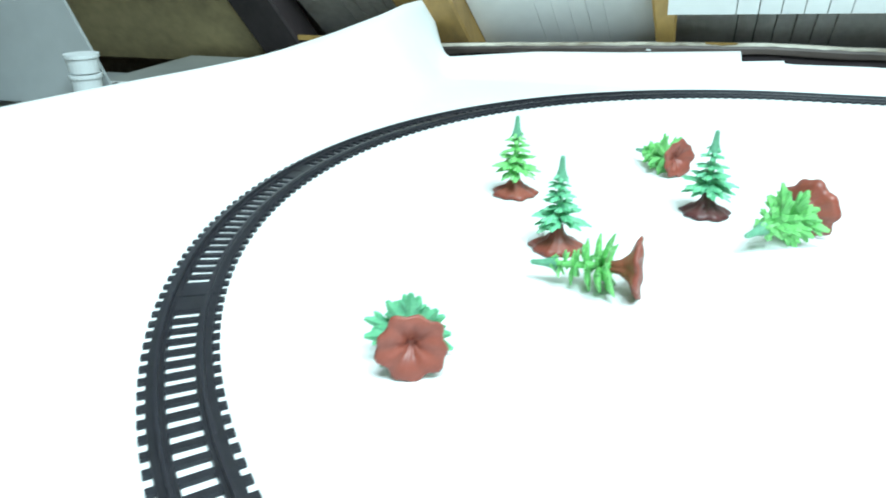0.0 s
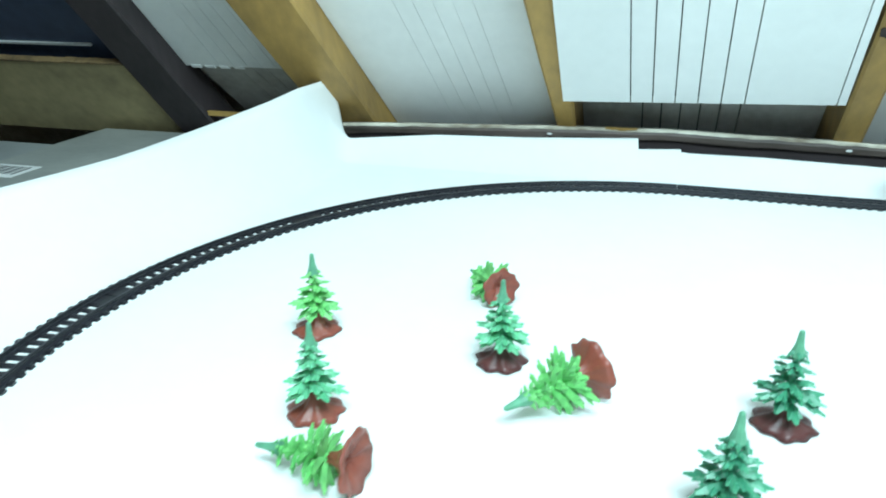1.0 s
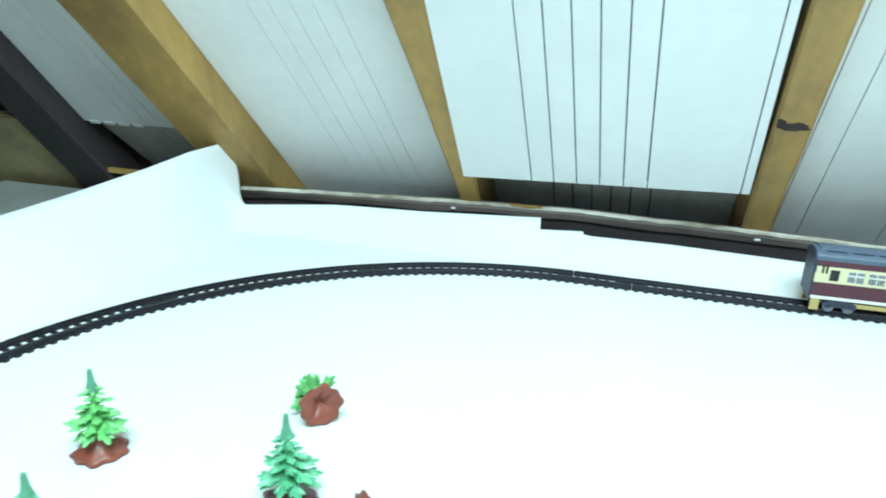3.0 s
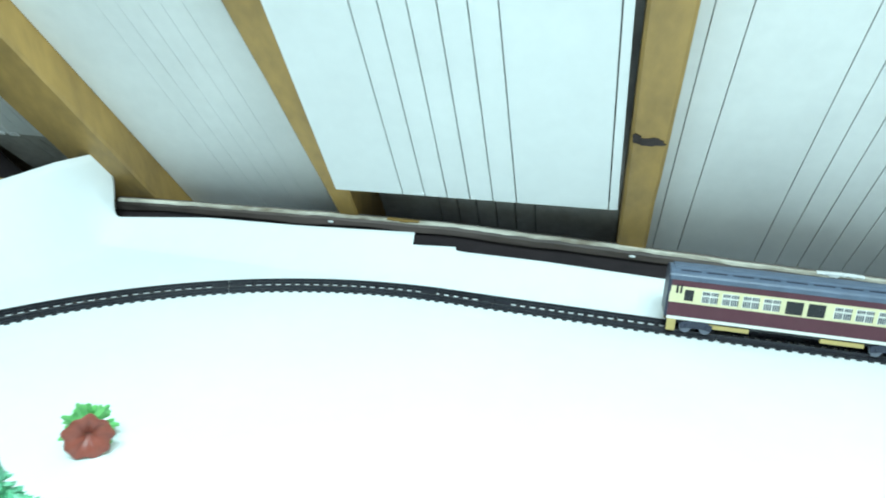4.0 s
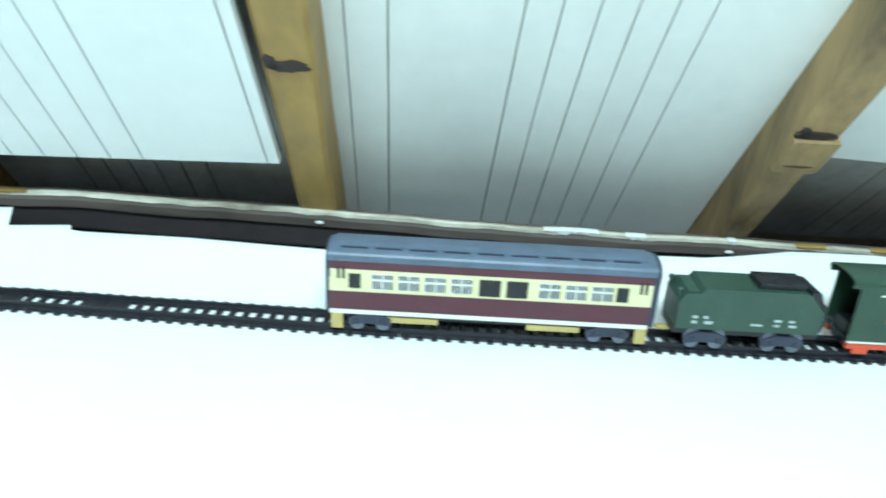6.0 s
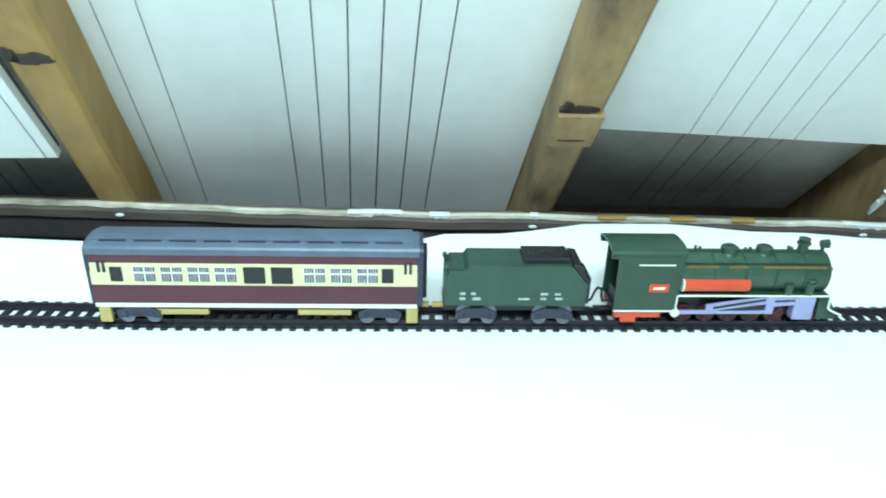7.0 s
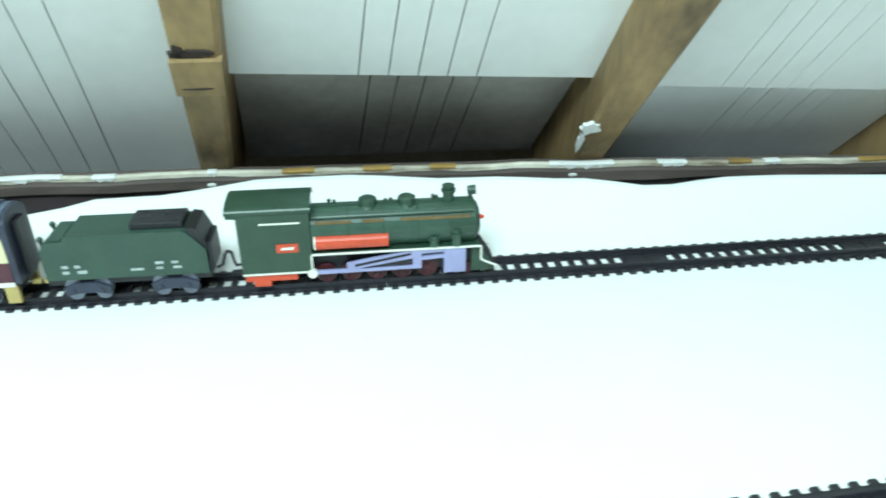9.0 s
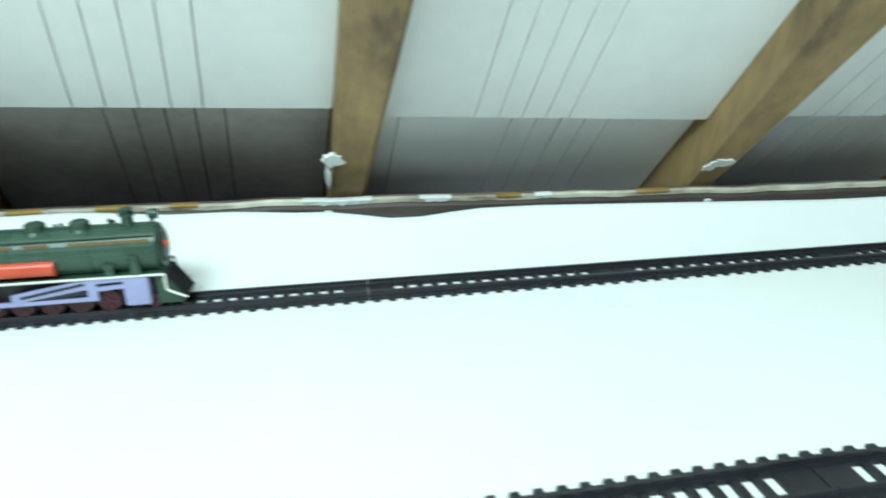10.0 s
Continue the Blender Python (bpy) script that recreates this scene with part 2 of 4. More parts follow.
def roof(x, lean, z, off=0.0):
    """A place on the roof slope: off metres behind the rafters' front faces, z before that shift."""
    p = Vector((x + lean * (z - 0.04) / 0.16, -0.060 - SLOPE * (z - 0.04), z))
    return p + BACK * off


def slab(bm, xa, la, xb, lb, z0, z1, o0, o1, sink=0.0, z0b=None):
    """A slab on the slope between two leaning edges; sink: how much deeper its foot lies than its head; z0b: the foot's height at the second edge."""
    ring = lambda o: [roof(xa, la, z0, o + sink), roof(xb, lb, z0 if z0b is None else z0b, o + sink), roof(xb, lb, z1, o), roof(xa, la, z1, o)]
    return hexa(bm, ring(o0) + ring(o1))


TOP = 1.45
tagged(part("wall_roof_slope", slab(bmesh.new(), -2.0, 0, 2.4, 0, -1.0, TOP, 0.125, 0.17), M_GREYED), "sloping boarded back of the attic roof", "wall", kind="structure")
tagged(part("floor", box(bmesh.new(), -2.0, 2.4, -2.4, 1.2, -0.80, -0.75), M_FLOOR), "brown attic floorboards", "floor", kind="structure")
bm = bmesh.new()
for b in ((-2.0, -0.55, -2.4, -0.85), (0.55, 2.4, -2.4, -0.85), (-0.55, 0.55, -2.4, -1.62), (-0.55, 0.55, -0.94, -0.85)):
    box(bm, *b, 1.45, 1.5)
tagged(part("ceiling", bm, M_WALL), "plain attic ceiling with a skylight opening", "ceiling", kind="structure")
tagged(part("wall_east", box(bmesh.new(), 2.4, 2.46, -2.46, 1.2, -0.8, 1.5), M_WALL), "plain plaster end wall", "wall", kind="structure")


def wall_with_opening(name, axis, w0, w1, a0, a1, z0, z1, oa0, oa1, oz0, oz1):
    bm = bmesh.new()
    for s0, s1, t0, t1 in ((a0, oa0, z0, z1), (oa1, a1, z0, z1), (oa0, oa1, z0, oz0), (oa0, oa1, oz1, z1)):
        if axis == "x":
            box(bm, w0, w1, s0, s1, t0, t1)
        else:
            box(bm, s0, s1, w0, w1, t0, t1)
    tagged(part(name, bm, M_WALL), "unseen plaster wall with an opening for the fill lamp", "wall", kind="structure")


tagged(part("wall_west", box(bmesh.new(), -2.06, -2.0, -2.46, 1.2, -0.8, 1.5), M_WALL), "plain plaster end wall", "wall", kind="structure")
# Wall out of view; its opening is made up for the fill lamp.
wall_with_opening("wall_south", "y", -2.46, -2.4, -2.0, 2.4, -0.8, 1.5, -0.45, 1.15, 0.5, 1.38)

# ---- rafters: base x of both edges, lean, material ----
RAFTERS = [(-0.830, -0.767, -0.048, -0.050, M_RAFTER_DARK, "wooden rafter at the attic's end, coloured dark as unlit"),
           (-0.600, -0.528, -0.072, -0.061, M_RAFTER, "ochre painted wooden rafter behind the lifted paper corner"),
           (-0.305, -0.283, -0.036, -0.014, M_RAFTER, "narrow ochre painted wooden rafter"),
           (-0.0158, 0.0118, -0.0035, 0.002, M_RAFTER, "ochre painted rafter with a dark knot"),
           (0.295, 0.318, 0.0175, 0.0245, M_RAFTER_OLD, "weathered brown rafter with a split notch"),
           (0.558, 0.5835, 0.020, 0.037, M_RAFTER_OLD, "weathered brown rafter with a chip of white paint"),
           (0.822, 0.849, 0.045, 0.080, M_RAFTER_OLD, "weathered brown rafter with flaking paint at its foot"),
           (1.06, 1.105, 0.055, 0.09, M_RAFTER_OLD, "weathered brown wooden rafter")]


def rafter(xa, xb, la, lb, mat, label, depth=0.074):
    bm = bmesh.new()
    zs = [-0.03 + 0.03 * i for i in range(16)] + [0.5 + 0.19 * i for i in range(6)]
    rings = []
    for z in zs:
        wob = 0.0012 * noise.noise((xa * 9, 0, z * 14))
        wob2 = 0.0012 * noise.noise((xb * 9, 5, z * 17))
        rings.append([bm.verts.new(p) for p in (roof(xa + wob, la, z, 0.0025), roof(xa + 0.003 + wob, la, z, 0), roof(xb - 0.003 + wob2, lb, z, 0),
                                                roof(xb + wob2, lb, z, 0.0025), roof(xb, lb, z, depth), roof(xa, la, z, depth))])
    for r, s in zip(rings, rings[1:]):
        for i in range(6):
            j = (i + 1) % 6
            bm.faces.new((r[i], r[j], s[j], s[i]))
    bm.faces.new(rings[0])
    bm.faces.new(rings[-1])
    ob = holder("rafter", Matrix.Translation(roof(xa, la, -0.03)))
    body = part("beam", bm, mat, ob)
    body.matrix_parent_inverse = ob.matrix_world.inverted()
    return tagged(ob, label, "rafter", "rafters of the roof")


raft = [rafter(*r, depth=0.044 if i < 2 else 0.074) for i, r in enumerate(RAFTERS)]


def stay(ob, parent):
    """Parent ob where it stands."""
    ob.parent = parent
    ob.matrix_parent_inverse = parent.matrix_world.inverted()
    return ob


def blotch(name, mat, x, z, w, h, parent, label, seed, lean=0.0, points=18, off=-0.0012):
    """A ragged flat chip lying on the roof slope."""
    rnd = random.Random(seed)
    bm = bmesh.new()
    rim, low = [], []
    for i in range(points):
        a = 2 * math.pi * i / points
        r = 0.5 * (0.7 + 0.5 * rnd.random())
        dx, dz = w * r * math.cos(a), h * r * math.sin(a)
        rim.append(bm.verts.new(roof(x + dx, lean, z + dz, off)))
        low.append(bm.verts.new(roof(x + dx * 1.04, lean, z + dz * 1.04, 0.0015)))
    bm.faces.new(rim)
    bm.faces.new(list(reversed(low)))
    for i in range(points):
        j = (i + 1) % points
        bm.faces.new((rim[j], rim[i], low[i], low[j]))
    return stay(part(name, bm, mat, label=label), parent)


# knot, split notch, raised patch and paint chips
blotch("knot", M_KNOT, -0.002, 0.1535, 0.024, 0.0075, raft[3], "dark oblong knot", 3)
blotch("knot", M_KNOT, -0.0125, 0.1552, 0.008, 0.0095, raft[3], "dark round knot", 4)
blotch("notch", M_KNOT, 0.316, 0.1265, 0.024, 0.0055, raft[4], "dark split in the wood", 5)
blotch("notch", M_KNOT, 0.3085, 0.1285, 0.006, 0.008, raft[4], "dark end of the split", 6)
blotch("grain_line", M_KNOT, 0.314, 0.1065, 0.018, 0.0010, raft[4], "dark curved grain line", 13, off=-0.0046)
blotch("paint_chip", M_PAINT, 0.5605, 0.0615, 0.015, 0.010, raft[5], "chip of white paint", 7)
blotch("paint_chip", M_PAINT, 0.5570, 0.0485, 0.0045, 0.018, raft[5], "streak of white paint", 8)
blotch("paint_chip", M_PAINT, 0.8385, 0.0445, 0.020, 0.006, raft[6], "chip of white paint", 9)
blotch("paint_chip", M_PAINT, 0.8290, 0.0410, 0.010, 0.005, raft[6], "chip of white paint", 10)
bm = slab(bmesh.new(), 0.2935, 0.0175, 0.3185, 0.0245, 0.1015, 0.1245, -0.004, 0.004)
stay(part("raised_patch", bm, M_RAFTER_OLD), raft[4])


# ---- roof boards between the rafters ----
def panel(name, xa, la, xb, lb, z0, z1, off, thick, grooves, mat, label, gap=0.0017, sink=0.0, z0b=None):
    """A boarded panel: boards side by side, with open joints at the groove places and a dark sheet behind."""
    ob = holder(name, Matrix.Translation(roof((xa + xb) / 2, (la + lb) / 2, z0, off)))
    cuts = [xa] + list(grooves) + [xb]
    lean = lambda x: la + (lb - la) * (x - xa) / (xb - xa)
    foot = lambda x: z0 + ((z0 if z0b is None else z0b) - z0) * (x - xa) / (xb - xa)
    for i, (p, q) in enumerate(zip(cuts, cuts[1:])):
        a = p + (gap / 2 if i else 0)
        b = q - (gap / 2 if i < len(cuts) - 2 else 0)
        stay(part("board", slab(bmesh.new(), a, lean(a), b, lean(b), foot(a), z1, off, off + thick, sink, foot(b)), mat), ob)
    stay(part("backing", slab(bmesh.new(), xa, la, xb, lb, z0 + 0.003, z1, off + thick + 0.0005, off + thick + 0.003, sink, foot(xb) + 0.003), M_GROOVE), ob)
    return tagged(ob, label, "roof panel", "boarded roof panels")


def run(x, step, n):
    return [x + step * i for i in range(n)]


UP = 1.42
panel("roof_panel", -0.766, -0.050, -0.601, -0.072, 0.078, UP, 0.028, 0.006, run(-0.715, 0.02, 5), M_WHITE, "dusty white boarded roof panel in shade", 0.0008)
# Lower strips near the batten: greyed colour and sunk foot stand for shade.
panel("roof_panel", -0.766, -0.050, -0.601, -0.072, -0.03, 0.092, 0.036, 0.006, run(-0.705, 0.02, 5), M_GREYED, "lower strip of roof boarding, greyed for shade", 0.0008, 0.03)
panel("roof_panel", -0.527, -0.061, -0.306, -0.036, -0.03, UP, 0.034, 0.006, run(-0.445, 0.0205, 5), M_WHITE, "white boarded roof panel with faint joints", 0.0004)
panel("roof_panel", -0.2935, -0.0145, -0.018, -0.0075, 0.0755, UP, -0.004, 0.006, run(-0.2226, 0.02245, 6) + [-0.026], M_WHITE_B, "bright white roof panel ending above the batten", 0.0013, z0b=0.0845)
panel("roof_panel", -0.282, -0.013, -0.0165, -0.002, -0.03, UP, 0.038, 0.006, run(-0.212, 0.0215, 6), M_GREYED, "roof boarding behind the bright panel, greyed for shade", 0.0016, 0.02)
panel("roof_panel", 0.0080, 0.004, 0.294, 0.0185, -0.03, UP, 0.034, 0.006, [0.0225, 0.0475] + run(0.1235, 0.0205, 6), M_WHITE, "white boarded roof panel with dark joints", 0.0010)
panel("roof_panel", 0.319, 0.0205, 0.557, 0.022, 0.0895, UP, 0.026, 0.006, run(0.3996, 0.0193, 5), M_WHITE, "white upper roof panel with an overhanging lower edge", 0.0009, z0b=0.079)
panel("roof_panel", 0.319, 0.0205, 0.557, 0.022, -0.03, 0.118, 0.036, 0.006, run(0.410, 0.0193, 5), M_GREYED, "lower roof panel, greyed for shade", 0.0010, 0.028)
panel("roof_panel", 0.5845, 0.022, 0.821, 0.046, 0.0735, UP, 0.024, 0.006, run(0.6514, 0.0165, 5), M_WHITE, "white upper roof panel with faint joints", 0.0006, z0b=0.061)
panel("roof_panel", 0.5845, 0.022, 0.821, 0.046, -0.03, 0.098, 0.031, 0.006, [0.603] + run(0.682, 0.0180, 5), M_WHITE, "white lower roof panel with dusty joints", 0.0007, 0.008)
panel("roof_panel", 0.850, 0.080, 1.059, 0.055, 0.062, UP, 0.024, 0.006, run(0.90, 0.0205, 6), M_WHITE, "white upper roof panel", 0.0007, z0b=0.055)
panel("roof_panel", 0.850, 0.060, 1.059, 0.055, -0.03, 0.088, 0.033, 0.006, run(0.90, 0.0205, 6), M_WHITE, "white lower roof panel", 0.0007, 0.014)
panel("roof_panel", 1.106, 0.09, 1.9, 0.09, -0.03, UP, 0.028, 0.006, run(1.2, 0.0205, 6), M_WHITE, "white boarded roof panel near the end wall", 0.0008)

# ---- bowed batten along the foot of the rafters, and the shade-dark board below it ----
def batten_top(x):
    return chain(x, (-0.62, 0.028), (-0.55, 0.031), (-0.34, 0.039), (-0.18, 0.0425), (0.0, 0.0390), (0.15, 0.0350), (0.29, 0.0345), (0.55, 0.0315), (0.7, 0.0275), (0.85, 0.0245), (1.0, 0.022), (1.7, 0.02))


batten = holder("batten", pose(0, -0.05, 0.03))
bm = bmesh.new()
prev = None
for i in range(150):
    x = -0.575 + 0.0145 * i
    t = batten_top(x) + 0.0012 * noise.noise((x * 24, 2, 0))
    lo = t - 0.0120 + 0.0022 * noise.noise((x * 13, 7, 0)) - 0.003 * smooth(-0.02, 0.1, 0.06 - abs(x - 0.62))
    f = -0.062 + 0.0016 * noise.noise((x * 19, 4, 0))
    ring = [bm.verts.new(p) for p in ((x, f, lo), (x, f - 0.001, t - 0.006), (x, f + 0.0005, t - 0.0015), (x, f + 0.003, t), (x, -0.0535, t + 0.0002), (x, -0.0535, lo))]
    if prev:
        for k in range(6):
            bm.faces.new((prev[k], prev[(k + 1) % 6], ring[(k + 1) % 6], ring[k]))
    else:
        bm.faces.new(ring)
    prev = ring
bm.faces.new(prev)
stay(part("strip", bm, M_BATTEN), batten)
# Board under the strip; its near-black colour stands for the shadow gap.
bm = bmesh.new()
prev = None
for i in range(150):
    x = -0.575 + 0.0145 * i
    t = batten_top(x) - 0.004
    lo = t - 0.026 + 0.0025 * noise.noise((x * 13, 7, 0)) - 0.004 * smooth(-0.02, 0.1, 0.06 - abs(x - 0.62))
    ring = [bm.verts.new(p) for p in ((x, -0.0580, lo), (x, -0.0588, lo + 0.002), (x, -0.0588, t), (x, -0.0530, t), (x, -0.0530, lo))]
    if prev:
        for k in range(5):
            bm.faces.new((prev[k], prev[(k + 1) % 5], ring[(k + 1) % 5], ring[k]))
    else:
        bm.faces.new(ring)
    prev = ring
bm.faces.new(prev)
stay(part("lower_board", bm, M_LOWBOARD, label="board under the strip, coloured dark for the shadow gap"), batten)
tagged(batten, "worn bowed wooden batten with flaking varnish below the rafters", "batten")
for x in (-0.312, 0.0, 0.302, 0.555, 0.83):
    b = bmesh.new()
    ball(b, (x, -0.0632, batten_top(x) - 0.0085), 0.0020, 1.7, 0.4, 0.7, 10)
    stay(part("nail_head", b, M_PAINT, label="pale chipped nail head"), batten)
# Batten's worn upper edge, coloured pale for the glint along it.
bm = bmesh.new()
prev = None
for i in range(300):
    x = -0.572 + 0.00722 * i
    t = batten_top(x) + 0.0012 * noise.noise((x * 24, 2, 0))
    w = 0.0026 + 0.0018 * noise.noise((x * 60, 9, 1))
    f = -0.0625 + 0.0016 * noise.noise((x * 19, 4, 0))
    ring = [bm.verts.new(p) for p in ((x, f - 0.0004, t - 0.0012 - 0.7 * w), (x, f, t - 0.0006), (x, f + 0.0012, t + 0.0004), (x, f + 0.0032, t + 0.0005), (x, f + 0.0032, t - 0.002), (x, f + 0.003, t - 0.004))]
    if prev:
        for k in range(6):
            bm.faces.new((prev[k], prev[(k + 1) % 6], ring[(k + 1) % 6], ring[k]))
    else:
        bm.faces.new(ring)
    prev = ring
bm.faces.new(prev)
stay(part("worn_edge", bm, M_LIP, label="worn edge with a painted-in highlight and flakes of paint"), batten)


def flake(x0, x1, seed, mat, label, hang=0.0034):
    """A ragged flake of old paint lying over the batten's upper edge."""
    rnd = random.Random(seed)
    n = 14
    bm = bmesh.new()
    prev = None
    for i in range(n + 1):
        x = x0 + (x1 - x0) * i / n
        t = batten_top(x) + 0.0012 * noise.noise((x * 24, 2, 0)) + 0.0008
        f = -0.0634 + 0.0016 * noise.noise((x * 19, 4, 0))
        drop = (0.0004 + hang * rnd.random()) * math.sin(math.pi * (i + 0.5) / (n + 1)) ** 0.5
        ring = [bm.verts.new(p) for p in ((x, f, t - drop - 0.0012), (x, f - 0.0001, t - 0.0010), (x, f + 0.0014, t), (x, f + 0.0048, t + 0.0002), (x, f + 0.0048, t - 0.0016), (x, f + 0.0012, t - drop - 0.0012))]
        if prev:
            for k in range(6):
                bm.faces.new((prev[k], prev[(k + 1) % 6], ring[(k + 1) % 6], ring[k]))
        else:
            bm.faces.new(ring)
        prev = ring
    bm.faces.new(prev)
    return stay(part("flake", bm, mat, label=label), batten)


for i, (x0, x1) in enumerate(((0.538, 0.585), (0.618, 0.640), (0.165, 0.205), (0.225, 0.240), (0.300, 0.306), (0.70, 0.712))):
    flake(x0, x1, 40 + i, M_PAINT, "flake of white paint")
for i, (x0, x1) in enumerate(((-0.25, -0.215), (0.350, 0.372), (0.405, 0.425), (0.452, 0.470), (0.672, 0.69), (0.775, 0.80))):
    flake(x0, x1, 60 + i, M_RAFTER, "rubbed golden varnish", 0.0012)
# Mostly hidden plate, with the same shade put into its colour.
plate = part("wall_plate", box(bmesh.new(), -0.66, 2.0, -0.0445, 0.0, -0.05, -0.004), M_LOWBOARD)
tagged(plate, "timber plate under the batten, coloured dark for shade", "wall plate", kind="structure")

# ---- attic end beyond the table's edge ----
fibre = holder("fibreboard", Matrix.Translation(roof(-1.2, -0.048, -0.012)))
stay(part("sheet", slab(bmesh.new(), -1.9, -0.048, -0.833, -0.048, -0.012, 0.0925, 0.004, 0.012), M_PLANK), fibre)
bm = bmesh.new()
for k in range(60):
    x = -1.9 + 0.0178 * k
    h = 0.0950 + 0.0022 * noise.noise((x * 30, 1, 1))
    slab(bm, x, -0.048, x + 0.0176, -0.048, 0.0926, h, 0.0032, 0.0125)
stay(part("frayed_edge", bm, M_RAFTER_OLD, label="frayed brown upper edge"), fibre)
tagged(fibre, "tan fibreboard sheet leaning against the rafters", "board")
bm = slab(bmesh.new(), -1.9, -0.048, -0.833, -0.048, -0.03, UP, 0.035, 0.042)
tagged(part("roof_sheet", bm, M_SLATE), "dark blue sheet closing the last roof bay", "sheet")
bm = slab(bmesh.new(), -1.35, -0.048, -0.89, -0.048, 0.0975, 0.1000, 0.031, 0.0345)
tagged(part("pale_strip", bm, M_PAINT), "thin pale strip on the dark sheet", "strip")
crate = holder("storage_box", pose(-1.2, -0.3, -0.75))
for nm, b in (("side_panel", (-1.46, -0.962, -0.62, -0.61, -0.75, -0.035)), ("side_panel", (-1.46, -0.962, -0.06, -0.05, -0.75, -0.035)),
              ("side_panel", (-1.46, -1.45, -0.61, -0.06, -0.75, -0.035)), ("side_panel", (-0.972, -0.962, -0.61, -0.06, -0.75, -0.035)), ("lid", (-1.47, -0.958, -0.63, -0.045, -0.035, -0.028))):
    stay(part(nm, box(bmesh.new(), *b, 0.002), M_GREY), crate)
tagged(crate, "tall grey storage box beside the table", "box")
tag = holder("paper_label", pose(-0.89, -0.26, 0.0007))
part("backing", box(bmesh.new(), -0.03, 0.03, -0.022, 0.022, 0.0, 0.0006), M_PAINT, tag)
for i in range(9):
    part("printed_bar", box(bmesh.new(), -0.024 + 0.0054 * i, -0.024 + 0.0054 * i + (0.0018 if i % 2 else 0.0032), -0.012, 0.016, 0.0005, 0.0008), M_BLACK, tag)
tagged(tag, "white paper label with dark bars on the table", "label")
strip = part("wood_strip", hexa(bmesh.new(), [(-0.80, -0.050, 0.028), (-0.64, -0.047, 0.026), (-0.64, -0.042, 0.026), (-0.80, -0.045, 0.028),
                                              (-0.80, -0.050, 0.034), (-0.64, -0.047, 0.032), (-0.64, -0.042, 0.032), (-0.80, -0.045, 0.034)]), M_RAFTER)
tagged(strip, "thin ochre wooden strip nailed between the rafters", "wood strip")
for k in range(4):
    bm = slab(bmesh.new(), -0.750 + 0.02 * k, -0.08, -0.737 + 0.02 * k, -0.08, 0.0765, 0.0795, 0.0262, 0.0278)
    tagged(part("paint_flake", bm, M_PAINT), "bright flake of white paint on a panel edge", "paint flake", "paint flakes on the panel edge")
bm = bmesh.new()
hexa(bm, [(-1.3, -0.360, 0.0007), (-0.816, -0.350, 0.0007), (-0.816, -0.346, 0.0007), (-1.3, -0.356, 0.0007),
          (-1.45, -0.335, 0.33), (-0.982, -0.325, 0.33), (-0.982, -0.321, 0.33), (-1.45, -0.331, 0.33)])
tagged(part("grey_card", bm, M_GREY), "grey card sheet standing at the table's end", "card")
cup = holder("plastic_tub", pose(-0.832, -0.372, 0.0007) @ Matrix.Diagonal((0.78, 0.78, 0.84, 1)))
for k, (z, r) in enumerate(((0.0, 0.017), (0.022, 0.018), (0.044, 0.019))):
    b = bmesh.new()
    cyl(b, (0, 0, z + 0.0002), (0, 0, z + 0.02), r * 0.9, r, 24)
    cyl(b, (0, 0, z + 0.0165), (0, 0, z + 0.0205), r * 1.06, r * 1.06, 24)
    part("tub", b, M_CUP, cup, smooth=False)
tagged(cup, "stack of small white plastic tubs", "tub")
bm = bmesh.new()
bmesh.ops.create_icosphere(bm, subdivisions=4, radius=1.0)
for v in bm.verts:
    d = 1 + 0.35 * noise.noise(v.co * 2.3) + 0.12 * noise.noise(v.co * 7)
    v.co = Vector((v.co.x * 0.055 * d, v.co.y * 0.05 * d, max(-0.001, v.co.z * 0.05 * d)))
bmesh.ops.translate(bm, verts=bm.verts, vec=(-1.02, -0.43, -0.027))
tagged(part("cloth", bm, M_CLOTH, smooth=True), "crumpled pale blue cloth on the storage box", "cloth")

# ---- toy railway track ----
PITCH = 0.00864
TIE, GAUGE = 0.0152, 0.0083
LIFT = 0.0016


def sweep(bm, pts, h):
    """Closed cross-section pts of (across, up) along h, a list of (place, across-vector)."""
    prev = None
    for c, side in h:
        ring = [bm.verts.new(Vector(c) + Vector(side) * a + Vector((0, 0, u))) for a, u in pts]
        if prev:
            for k in range(len(pts)):
                bm.faces.new((prev[k], prev[(k + 1) % len(pts)], ring[(k + 1) % len(pts)], ring[k]))
        else:
            bm.faces.new(ring)
        prev = ring
    bm.faces.new(prev)
    return bm


TIE_MESH = {}


